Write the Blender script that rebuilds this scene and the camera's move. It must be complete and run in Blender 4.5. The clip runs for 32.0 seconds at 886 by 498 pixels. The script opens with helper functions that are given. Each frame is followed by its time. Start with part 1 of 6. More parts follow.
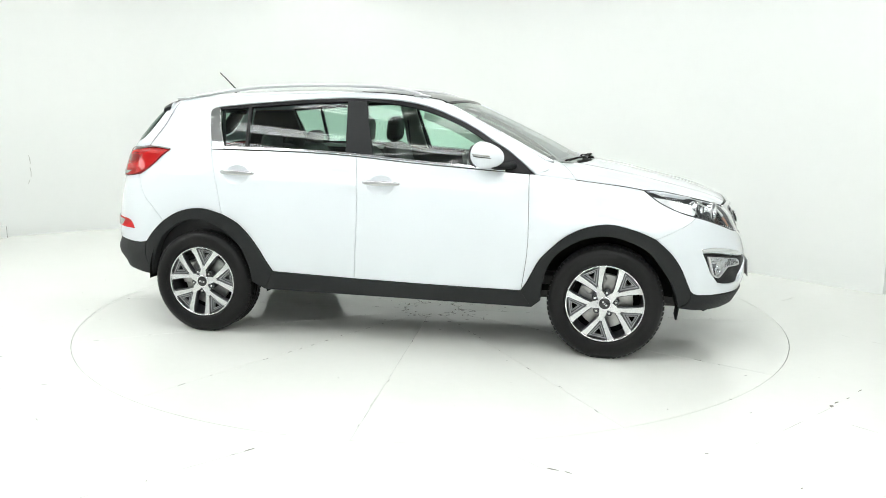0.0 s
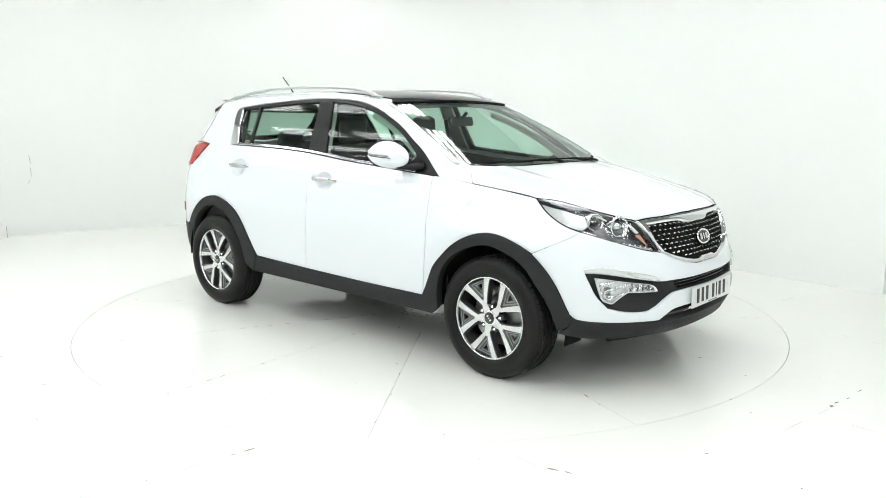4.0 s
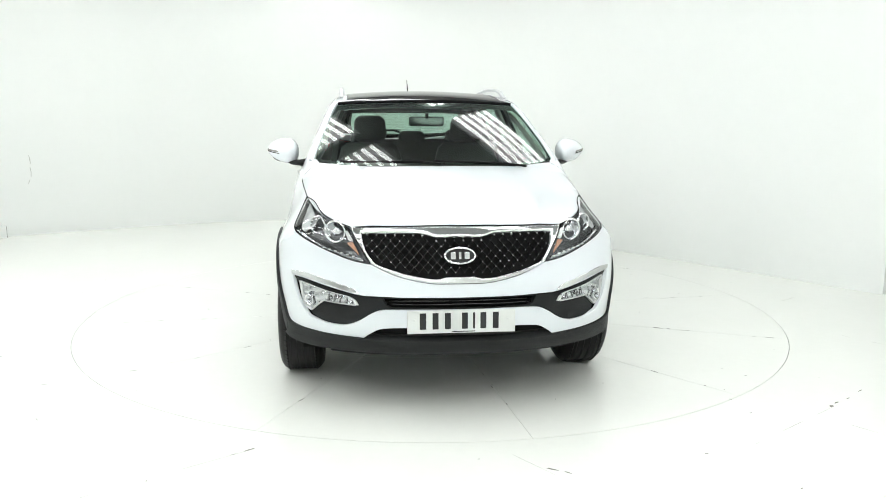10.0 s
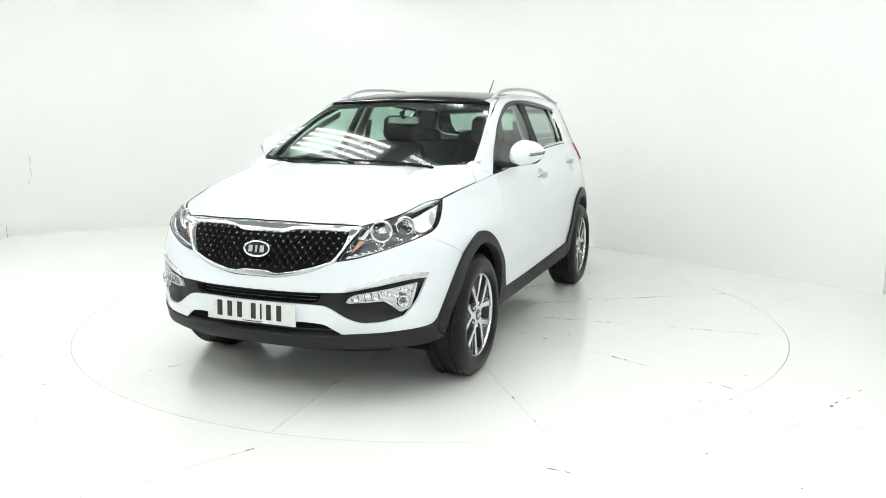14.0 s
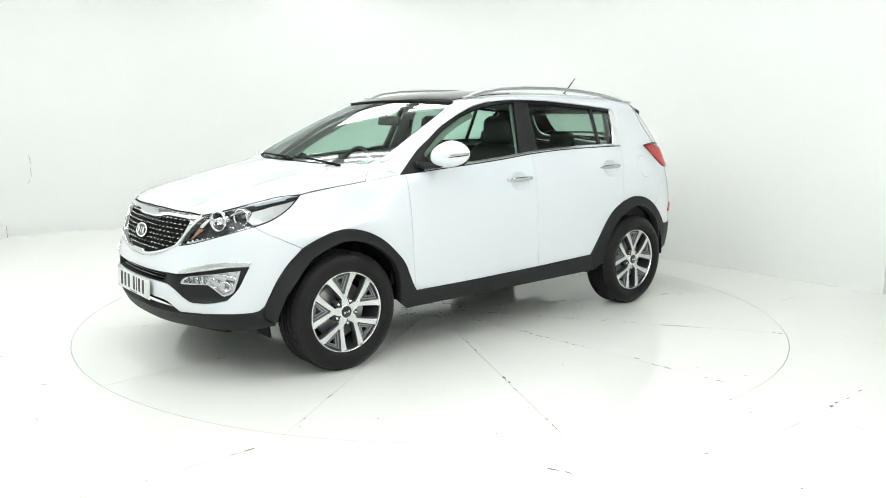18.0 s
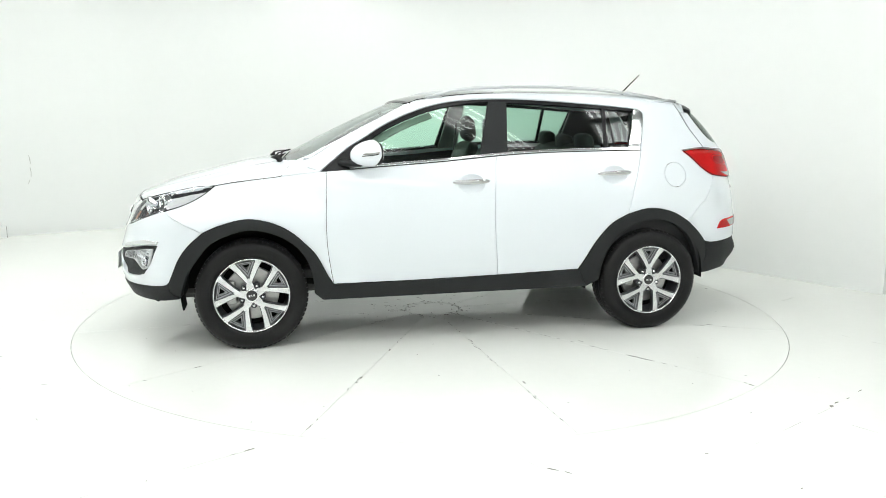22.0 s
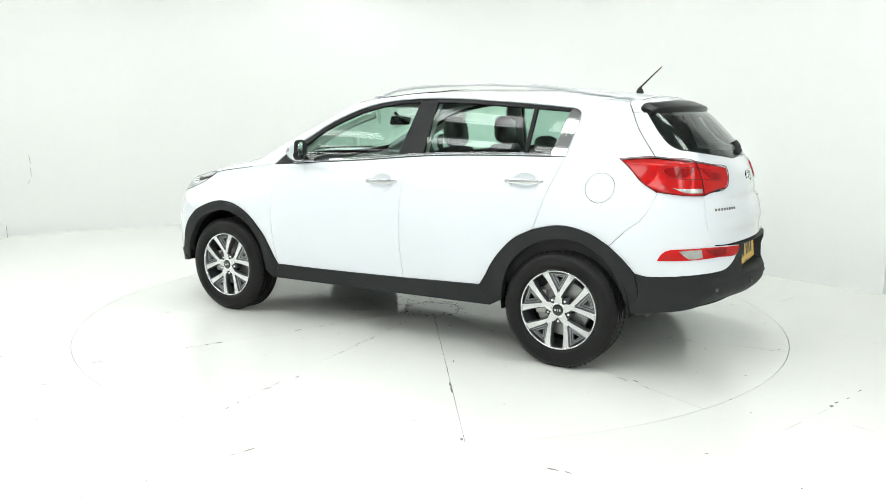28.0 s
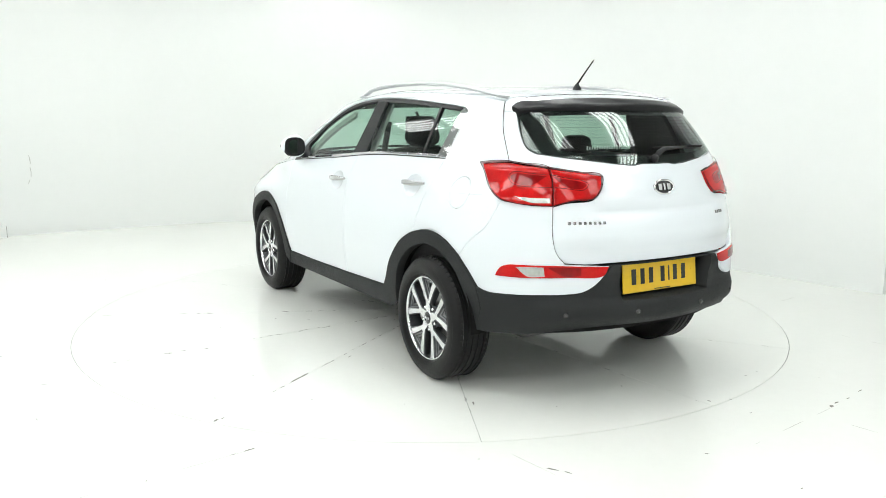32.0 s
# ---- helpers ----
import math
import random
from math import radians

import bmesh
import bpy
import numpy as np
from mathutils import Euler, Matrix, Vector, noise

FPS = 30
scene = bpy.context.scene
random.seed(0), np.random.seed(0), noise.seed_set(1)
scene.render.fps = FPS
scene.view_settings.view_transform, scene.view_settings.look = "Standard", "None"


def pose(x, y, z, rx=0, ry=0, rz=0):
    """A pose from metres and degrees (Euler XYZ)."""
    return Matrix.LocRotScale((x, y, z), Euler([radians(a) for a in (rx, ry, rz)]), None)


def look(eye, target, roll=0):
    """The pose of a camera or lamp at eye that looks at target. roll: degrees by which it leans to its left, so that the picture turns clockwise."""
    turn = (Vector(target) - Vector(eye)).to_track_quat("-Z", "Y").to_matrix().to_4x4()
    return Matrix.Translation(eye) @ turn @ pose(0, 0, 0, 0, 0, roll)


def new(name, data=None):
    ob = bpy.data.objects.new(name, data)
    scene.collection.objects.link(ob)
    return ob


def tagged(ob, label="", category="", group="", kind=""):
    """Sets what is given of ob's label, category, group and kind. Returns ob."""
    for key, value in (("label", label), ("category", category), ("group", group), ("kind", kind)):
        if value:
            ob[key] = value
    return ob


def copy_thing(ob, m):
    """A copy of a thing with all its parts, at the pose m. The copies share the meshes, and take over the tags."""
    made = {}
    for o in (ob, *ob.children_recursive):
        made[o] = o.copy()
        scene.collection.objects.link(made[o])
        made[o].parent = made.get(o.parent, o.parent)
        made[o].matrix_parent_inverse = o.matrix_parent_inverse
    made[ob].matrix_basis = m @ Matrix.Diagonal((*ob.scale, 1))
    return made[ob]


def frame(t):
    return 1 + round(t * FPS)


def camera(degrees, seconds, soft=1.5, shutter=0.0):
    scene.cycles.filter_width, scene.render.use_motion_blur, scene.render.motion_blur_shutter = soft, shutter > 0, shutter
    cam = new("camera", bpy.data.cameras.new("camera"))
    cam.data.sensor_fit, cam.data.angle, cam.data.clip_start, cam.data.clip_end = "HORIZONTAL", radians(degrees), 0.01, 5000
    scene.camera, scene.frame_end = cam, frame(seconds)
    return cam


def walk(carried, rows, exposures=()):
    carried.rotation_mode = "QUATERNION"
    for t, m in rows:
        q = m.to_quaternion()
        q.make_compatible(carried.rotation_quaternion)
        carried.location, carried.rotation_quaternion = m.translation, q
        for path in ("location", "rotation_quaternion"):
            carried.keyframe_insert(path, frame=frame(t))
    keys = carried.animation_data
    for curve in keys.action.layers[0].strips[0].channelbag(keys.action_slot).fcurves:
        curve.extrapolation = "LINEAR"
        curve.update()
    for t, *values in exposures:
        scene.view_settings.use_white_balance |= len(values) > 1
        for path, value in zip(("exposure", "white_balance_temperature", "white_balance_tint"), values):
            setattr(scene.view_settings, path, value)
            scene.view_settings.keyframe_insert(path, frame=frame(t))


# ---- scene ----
cam = camera(58.1, 32.0, soft=0.9)
EYE = Vector((0.0, -5.863, 1.466))
AHEAD = Vector((0.01329, 0.98541, -0.16966))
walk(cam, [(0.0, look(EYE, EYE + AHEAD, 0.25)), (32.0, look(EYE, EYE + AHEAD, 0.25))], exposures=[(0.0, 0.0), (32.0, 0.0)])


def turn(t):
    """The turntable's heading in degrees."""
    return -13.587 - 7.0702 * t


# ---- world and light ----
world = bpy.data.worlds.new("world")
scene.world = world
world.use_nodes = True
world.node_tree.nodes["Background"].inputs[0].default_value = (0.9, 0.95, 1.0, 1)
world.node_tree.nodes["Background"].inputs[1].default_value = 0.05
TUBE_POWER = 6.65

# ---- materials ----
def material(name, colour, rough=0.5, metal=0.0, spec=0.5, coat=0.0, vary=0.0, scale=6.0, bump=0.0, bump_scale=80.0, rough_vary=0.0, glow=0.0, glow_colour=None, space="Object"):
    """A painted, moulded or metal surface with stains at a large and grain at a small scale."""
    m = bpy.data.materials.new(name)
    m.use_nodes = True
    nt = m.node_tree
    b = nt.nodes["Principled BSDF"]
    b.inputs["Base Color"].default_value = (*colour, 1)
    b.inputs["Roughness"].default_value = rough
    b.inputs["Metallic"].default_value = metal
    b.inputs["Specular IOR Level"].default_value = spec
    b.inputs["Coat Weight"].default_value = coat
    b.inputs["Coat Roughness"].default_value = 0.03
    if glow:
        b.inputs["Emission Color"].default_value = (*(glow_colour or colour), 1)
        b.inputs["Emission Strength"].default_value = glow
    if vary or bump or rough_vary:
        tc = nt.nodes.new("ShaderNodeTexCoord")
    if vary or rough_vary:
        big, small = nt.nodes.new("ShaderNodeTexNoise"), nt.nodes.new("ShaderNodeTexNoise")
        big.inputs["Scale"].default_value, big.inputs["Detail"].default_value = scale, 5
        small.inputs["Scale"].default_value, small.inputs["Detail"].default_value = scale * 14, 3
        for n in (big, small):
            nt.links.new(tc.outputs[space], n.inputs["Vector"])
        mix = nt.nodes.new("ShaderNodeMix")
        mix.inputs[0].default_value = 0.35
        nt.links.new(big.outputs["Fac"], mix.inputs[2])
        nt.links.new(small.outputs["Fac"], mix.inputs[3])
        if vary:
            ramp = nt.nodes.new("ShaderNodeMapRange")
            ramp.inputs["From Min"].default_value, ramp.inputs["From Max"].default_value = 0.3, 0.7
            ramp.inputs["To Min"].default_value, ramp.inputs["To Max"].default_value = 1 - vary, 1 + vary
            nt.links.new(mix.outputs[0], ramp.inputs["Value"])
            mul = nt.nodes.new("ShaderNodeMix")
            mul.data_type, mul.blend_type = "RGBA", "MULTIPLY"
            mul.inputs[0].default_value = 1.0
            mul.inputs[6].default_value = (*colour, 1)
            nt.links.new(ramp.outputs[0], mul.inputs[7])
            nt.links.new(mul.outputs[2], b.inputs["Base Color"])
        if rough_vary:
            rr = nt.nodes.new("ShaderNodeMapRange")
            rr.inputs["From Min"].default_value, rr.inputs["From Max"].default_value = 0.3, 0.7
            rr.inputs["To Min"].default_value, rr.inputs["To Max"].default_value = max(rough - rough_vary, 0.02), rough + rough_vary
            nt.links.new(mix.outputs[0], rr.inputs["Value"])
            nt.links.new(rr.outputs[0], b.inputs["Roughness"])
    if bump:
        n = nt.nodes.new("ShaderNodeTexNoise")
        n.inputs["Scale"].default_value, n.inputs["Detail"].default_value = bump_scale, 4
        nt.links.new(tc.outputs[space], n.inputs["Vector"])
        bp = nt.nodes.new("ShaderNodeBump")
        bp.inputs["Strength"].default_value, bp.inputs["Distance"].default_value = bump, 0.002
        nt.links.new(n.outputs["Fac"], bp.inputs["Height"])
        nt.links.new(bp.outputs["Normal"], b.inputs["Normal"])
    return m


def glass(name, colour, gloss=0.09, rough=0.0):
    """A thin pane: it lets light straight through with a tint, and mirrors some of it."""
    m = bpy.data.materials.new(name)
    m.use_nodes = True
    nt = m.node_tree
    nt.nodes.remove(nt.nodes["Principled BSDF"])
    out = nt.nodes["Material Output"]
    clear, mirror, mix = nt.nodes.new("ShaderNodeBsdfTransparent"), nt.nodes.new("ShaderNodeBsdfGlossy"), nt.nodes.new("ShaderNodeMixShader")
    clear.inputs["Color"].default_value = (*colour, 1)
    mirror.inputs["Roughness"].default_value = rough
    face = nt.nodes.new("ShaderNodeLayerWeight")
    face.inputs["Blend"].default_value = 0.5
    power, add = nt.nodes.new("ShaderNodeMath"), nt.nodes.new("ShaderNodeMath")
    power.operation, power.inputs[1].default_value = "POWER", 4.5
    add.operation, add.use_clamp = "MULTIPLY_ADD", True
    add.inputs[1].default_value, add.inputs[2].default_value = 0.9, 0.045 + gloss
    nt.links.new(face.outputs["Facing"], power.inputs[0])
    nt.links.new(power.outputs[0], add.inputs[0])
    nt.links.new(add.outputs[0], mix.inputs[0])
    nt.links.new(clear.outputs[0], mix.inputs[1])
    nt.links.new(mirror.outputs[0], mix.inputs[2])
    nt.links.new(mix.outputs[0], out.inputs["Surface"])
    return m


FLOOR = material("painted_floor", (0.850, 0.863, 0.822), 0.11, spec=0.36, vary=0.02, scale=1.3)
WALL = material("painted_wall", (0.820, 0.837, 0.820), 0.75, vary=0.012, scale=0.9)
CEILING = material("grey_ceiling", (0.27, 0.273, 0.275), 0.7, vary=0.12, scale=2.0)
SEAM = material("dirty_joint", (0.20, 0.20, 0.19), 0.9, vary=0.3, scale=5)
CHIP = material("bare_patch", (0.20, 0.20, 0.18), 0.9, vary=0.35, scale=30)
FAINT = material("filled_joint", (0.50, 0.50, 0.47), 0.8, vary=0.3, scale=9)
STEEL = material("white_housing", (0.75, 0.76, 0.76), 0.4)
TUBE = material("tube_light", (1.0, 1.0, 1.0), 0.4, glow=TUBE_POWER, glow_colour=(0.976, 1.0, 0.985))
PAINT = material("white_car_paint", (0.775, 0.815, 0.850), 0.30, coat=1.0)
PLASTIC = material("black_grained_plastic", (0.020, 0.0215, 0.022), 0.55, spec=0.22, vary=0.10, scale=8, bump=0.35, bump_scale=700, rough_vary=0.06)
GLOSSBLACK = material("gloss_black", (0.008, 0.008, 0.009), 0.08, coat=0.6, vary=0.05, scale=20)
MATBLACK = material("matt_black", (0.009, 0.009, 0.009), 0.8, spec=0.15, vary=0.2, scale=10)
RUBBER = material("tyre_rubber", (0.012, 0.012, 0.012), 0.40, spec=0.19, vary=0.18, scale=9, bump=0.25, bump_scale=300, rough_vary=0.1)
SATINBLACK = material("satin_black", (0.009, 0.009, 0.010), 0.30, spec=0.22, vary=0.1, scale=14)
DULLWALL = material("pale_grey_wall", (0.80, 0.81, 0.80), 0.8, vary=0.06, scale=0.8)
CHROME = material("chrome", (0.82, 0.83, 0.84), 0.07, metal=1.0, rough_vary=0.03, scale=15)
ALLOY = material("machined_alloy", (0.72, 0.73, 0.74), 0.24, metal=1.0, rough_vary=0.05, scale=30)
GREYALLOY = material("grey_painted_alloy", (0.10, 0.105, 0.11), 0.35, metal=0.7, vary=0.1, scale=20)
CAST = material("cast_iron", (0.46, 0.46, 0.45), 0.38, metal=0.9, vary=0.15, scale=25)
GLASS = glass("green_tinted_glass", (0.72, 0.905, 0.81), 0.0)
REARGLASS = glass("deep_green_tinted_glass", (0.60, 0.765, 0.685), 0.01)
SHIELD = glass("windscreen_glass", (0.68, 0.84, 0.76), 0.03)
LENS = glass("clear_lens", (0.95, 0.96, 0.97), 0.0)
ROOFGLASS = material("black_roof_glass", (0.006, 0.006, 0.007), 0.04, spec=0.12, rough_vary=0.01)
SATINSILVER = material("satin_silver", (0.56, 0.57, 0.58), 0.34, metal=0.95, rough_vary=0.05, scale=20)
RED = material("red_lens", (0.50, 0.009, 0.009), 0.06, spec=0.30, vary=0.22, scale=9)
REDDEEP = material("deep_red_lens", (0.24, 0.004, 0.005), 0.07, spec=0.28, vary=0.3, scale=25)
REDBLACK = material("dark_red_edge", (0.05, 0.002, 0.003), 0.15, spec=0.4)
CLEARREFL = material("clear_ribbed_lens", (0.52, 0.52, 0.50), 0.20, metal=0.5, vary=0.15, scale=40)
AMBER = material("amber_lens", (0.55, 0.27, 0.17), 0.2, coat=0.5, vary=0.4, scale=60)
REFLECTOR = material("lamp_reflector", (0.68, 0.69, 0.71), 0.20, metal=0.9, vary=0.08, scale=40)
GREYTRIM = material("lamp_bezel_grey", (0.30, 0.304, 0.31), 0.25, metal=0.8, vary=0.1, scale=30)
CLOTH = material("black_leather", (0.022, 0.021, 0.021), 0.5, vary=0.25, scale=14, bump=0.3, bump_scale=250)
TRIM = material("dark_trim", (0.030, 0.030, 0.031), 0.6, vary=0.15, scale=12, bump=0.3, bump_scale=400)
LIGHTTRIM = material("pale_headlining", (0.38, 0.38, 0.36), 0.85, vary=0.06, scale=10, bump=0.2, bump_scale=300)
PLATEWHITE = material("white_plate", (0.74, 0.76, 0.74), 0.3, vary=0.03, scale=30)
PLATEYELLOW = material("yellow_plate", (0.88, 0.56, 0.02), 0.3, vary=0.03, scale=30)
INK = material("black_print", (0.015, 0.015, 0.016), 0.4)
# mottled grey, raised from black to lighten the floor under the car
UNDERSIDE = material("grey_underside", (0.07, 0.07, 0.068), 0.8, vary=0.3, scale=4)
PALEGREY = material("silver_painted_alloy", (0.30, 0.31, 0.32), 0.3, metal=0.8, vary=0.1, scale=20)
PALEREFL = material("pale_reflector", (0.78, 0.79, 0.79), 0.25, metal=0.35, vary=0.12, scale=35)
SILVERTRIM = material("silver_trim", (0.80, 0.81, 0.82), 0.10, metal=0.95)
FOGREFL = material("fog_reflector", (0.66, 0.67, 0.68), 0.10, metal=0.95, bump=0.5, bump_scale=60)
# copy of the chrome, darkened to paint dark reflections on the door handles
SHADEDCHROME = material("shaded_chrome", (0.60, 0.605, 0.615), 0.08, metal=1.0, rough_vary=0.03, scale=15)

# ---- building helpers ----
def link(name, bm, mat, parent=None, label="", smooth=True, keep=False):
    me = bpy.data.meshes.new(name)
    bm.to_mesh(me)
    bm.free()
    me.materials.append(mat)
    if smooth:
        me.shade_smooth()
    ob = new(name, me)
    if parent:
        ob.parent = parent
    if label:
        ob["label"] = label
    return ob


def part(name, bm, mat, parent, label="", smooth=False):
    """Links a bmesh as one mesh object under a thing or a part."""
    return link(name, bm, mat, parent, label, smooth)


def thing(name, label, category, group="", m=None):
    ob = tagged(new(name), label, category, group)
    if m is not None:
        ob.matrix_basis = m
    return ob


def box(bm, size, at=(0, 0, 0), rot=None, bevel=0.0, segments=2):
    """Adds a box, with rounded edges."""
    m = Matrix.Translation(at) @ (rot.to_4x4() if rot else Matrix.Identity(4)) @ Matrix.Diagonal((*size, 1))
    made = bmesh.ops.create_cube(bm, size=1.0, matrix=m)["verts"]
    if bevel:
        edges = list({e for v in made for e in v.link_edges})
        bmesh.ops.bevel(bm, geom=edges, offset=bevel, segments=segments, affect="EDGES", profile=0.5)
    return bm


def lathe(bm, profile, n=48, axis="y", at=(0, 0, 0), start=0.0, sweep=2 * math.pi):
    """Turns (radius, along) pairs round an axis."""
    rings = []
    whole = abs(sweep - 2 * math.pi) < 1e-6
    for i in range(n if whole else n + 1):
        a = start + sweep * i / n
        c, s = math.cos(a), math.sin(a)
        ring = []
        for r, h in profile:
            p = {"y": (r * c, h, r * s), "z": (r * c, r * s, h), "x": (h, r * c, r * s)}[axis]
            ring.append(bm.verts.new(Vector(p) + Vector(at)))
        rings.append(ring)
    for i in range(n):
        a, b = rings[i], rings[(i + 1) % len(rings)]
        for j in range(len(profile) - 1):
            bm.faces.new((a[j], a[j + 1], b[j + 1], b[j]))
    return bm


def tube(bm, points, radius, n=10, flat=1.0, taper=None):
    """A round bar along points, closed at its ends."""
    pts = [Vector(p) for p in points]
    rings = []
    for i, p in enumerate(pts):
        d = (pts[min(i + 1, len(pts) - 1)] - pts[max(i - 1, 0)]).normalized()
        u = d.cross(Vector((0, 0, 1)) if abs(d.z) < 0.9 else Vector((1, 0, 0))).normalized()
        v = u.cross(d)
        r = radius * (taper[i] if taper else 1)
        rings.append([bm.verts.new(p + r * (math.cos(2 * math.pi * k / n) * u + flat * math.sin(2 * math.pi * k / n) * v)) for k in range(n)])
    for a, b in zip(rings, rings[1:]):
        for k in range(n):
            bm.faces.new((a[k], a[(k + 1) % n], b[(k + 1) % n], b[k]))
    bm.faces.new(rings[0][::-1])
    bm.faces.new(rings[-1])
    return bm


def prism(bm, outline, lift, m=None, inset=0.0):
    """A flat shape in x and y, lifted in z, with its top drawn in a little."""
    m = m or Matrix.Identity(4)
    c = sum((Vector((*p, 0)) for p in outline), Vector()) / len(outline)
    low = [bm.verts.new(m @ Vector((*p, 0))) for p in outline]
    top = [bm.verts.new(m @ (c + (Vector((*p, 0)) - c) * (1 - inset) + Vector((0, 0, lift)))) for p in outline]
    n = len(low)
    for i in range(n):
        bm.faces.new((low[i], low[(i + 1) % n], top[(i + 1) % n], top[i]))
    bm.faces.new(top)
    bm.faces.new(low[::-1])
    return bm


def bar_between(bm, a, b, width, depth, bevel=0.0):
    a, b = Vector(a), Vector(b)
    d = b - a
    q = d.to_track_quat("X", "Z").to_matrix()
    return box(bm, (d.length, width, depth), (a + b) / 2, q, bevel)



# ---- the car's outer surface, as one smooth field ----
def curve(pairs, soft=0.03):
    """A smooth line through (where, value) pairs, with its bends softened over some metres."""
    k = np.array([p[0] for p in pairs], float)
    v = np.array([p[1] for p in pairs], float)
    h, d = np.diff(k), np.diff(v) / np.diff(k)
    m = np.concatenate([[d[0]], np.where(d[1:] * d[:-1] > 0, 2 * d[1:] * d[:-1] / (d[1:] + d[:-1] + 1e-12), 0), [d[-1]]])

    fine = np.arange(k[0] - 0.3, k[-1] + 0.3, 0.001)
    q = np.clip(fine, k[0], k[-1])
    i = np.clip(np.searchsorted(k, q, "right") - 1, 0, len(h) - 1)
    s = (q - k[i]) / h[i]
    w = (v[i] * (1 + 2 * s) * (1 - s) ** 2 + m[i] * h[i] * s * (1 - s) ** 2
         + v[i + 1] * s * s * (3 - 2 * s) + m[i + 1] * h[i] * s * s * (s - 1))
    w = w + np.where(fine < k[0], d[0], d[-1]) * (fine - q)
    r = np.arange(-int(3000 * soft), int(3000 * soft) + 1) * 0.001
    g = np.exp(-0.5 * (r / soft) ** 2)
    w = np.convolve(np.pad(w, len(r) // 2, "edge"), g / g.sum(), "valid")
    return lambda at: np.interp(at, fine, w)


SIDE = curve([(0.1, 0.80), (0.22, 0.84), (0.32, 0.872), (0.42, 0.892), (0.50, 0.900), (0.56, 0.908), (0.62, 0.911), (0.80, 0.907), (0.93, 0.892), (1.02, 0.876),
              (1.10, 0.843), (1.20, 0.795), (1.30, 0.7505), (1.40, 0.707), (1.50, 0.6645), (1.56, 0.639), (1.75, 0.558)], 0.022)
PLAN_LOW = curve([(-2.4, 0.36), (-2.1, 0.20), (-1.85, 0.095), (-1.6, 0.04), (-1.2, 0.008), (-0.6, 0.0), (0.8, 0.0), (1.45, 0.001),
                  (1.62, 0.006), (1.72, 0.020), (1.80, 0.044), (1.88, 0.083), (1.97, 0.148), (2.08, 0.255), (2.3, 0.5)], 0.05)
PLAN_HIGH = curve([(-2.4, 0.40), (-2.1, 0.21), (-1.85, 0.107), (-1.6, 0.058), (-1.4, 0.037), (-1.2, 0.0235), (-1.0, 0.0150), (-0.8, 0.0095), (-0.5, 0.0042), (-0.2, 0.001),
                   (0.1, 0.0), (0.4, 0.001), (0.6, 0.0035), (0.8, 0.010), (0.95, 0.026), (1.1, 0.050), (1.3, 0.080), (1.52, 0.112), (1.75, 0.18), (1.97, 0.29), (2.3, 0.5)], 0.07)
NOSE = curve([(0.1, 2.02), (0.25, 2.07), (0.33, 2.14), (0.40, 2.185), (0.46, 2.198), (0.53, 2.196), (0.60, 2.186), (0.68, 2.162),
              (0.75, 2.142), (0.80, 2.125), (0.88, 2.095), (0.95, 2.055), (1.05, 1.95), (1.3, 1.6)], 0.018)
TAIL = curve([(0.1, -2.02), (0.20, -2.11), (0.27, -2.17), (0.36, -2.222), (0.47, -2.243), (0.60, -2.248), (0.75, -2.238), (0.90, -2.212),
              (1.02, -2.176), (1.10, -2.15), (1.16, -2.125), (1.24, -2.08), (1.35, -1.985), (1.48, -1.855), (1.70, -1.62)], 0.03)
TOP = curve([(-2.6, 1.38), (-2.1, 1.47), (-1.9, 1.51), (-1.67, 1.56), (-1.47, 1.592), (-1.0, 1.618), (-0.6, 1.622), (-0.2, 1.612),
             (0.1, 1.585), (0.30, 1.545), (0.50, 1.452), (0.71, 1.35), (0.87, 1.272), (1.00, 1.208), (1.09, 1.172), (1.17, 1.156),
             (1.3, 1.132), (1.45, 1.100), (1.6, 1.062), (1.7, 1.038), (1.85, 0.998), (2.0, 0.945), (2.2, 0.86)], 0.035)


def smax(a, b, k):
    h = np.maximum(k - np.abs(a - b), 0) / k
    return np.maximum(a, b) + h * h * k / 4


def step(a, b, q):
    s = np.clip((q - a) / (b - a), 0, 1)
    return s * s * (3 - 2 * s)


def field(x, y, z):
    """Below nought inside the car's body, above it outside."""
    y = np.abs(y)
    hi = step(0.78, 1.02, z)
    width = SIDE(z) - PLAN_LOW(x) * (1 - hi) - PLAN_HIGH(x) * hi
    side = (y - width) * np.where(z > 1.1, 0.92, 1.0)
    hood = step(0.95, 1.15, x)
    top = (z - TOP(x + 0.05 * y * y * (1 - hood)) + (0.085 - 0.04 * step(0.0, 0.4, x) + 0.05 * hood) * y * y) * 0.93
    nose = x - NOSE(z) + 0.20 * y ** 2 + 0.35 * y ** 4
    tail = (TAIL(z) - x + 0.25 * y ** 2 + 0.35 * y ** 4) * np.where(z > 1.2, 0.8, 1.0)
    f = smax(side, top, 0.05)
    f = smax(f, nose, 0.06)
    return smax(f, tail, 0.09)


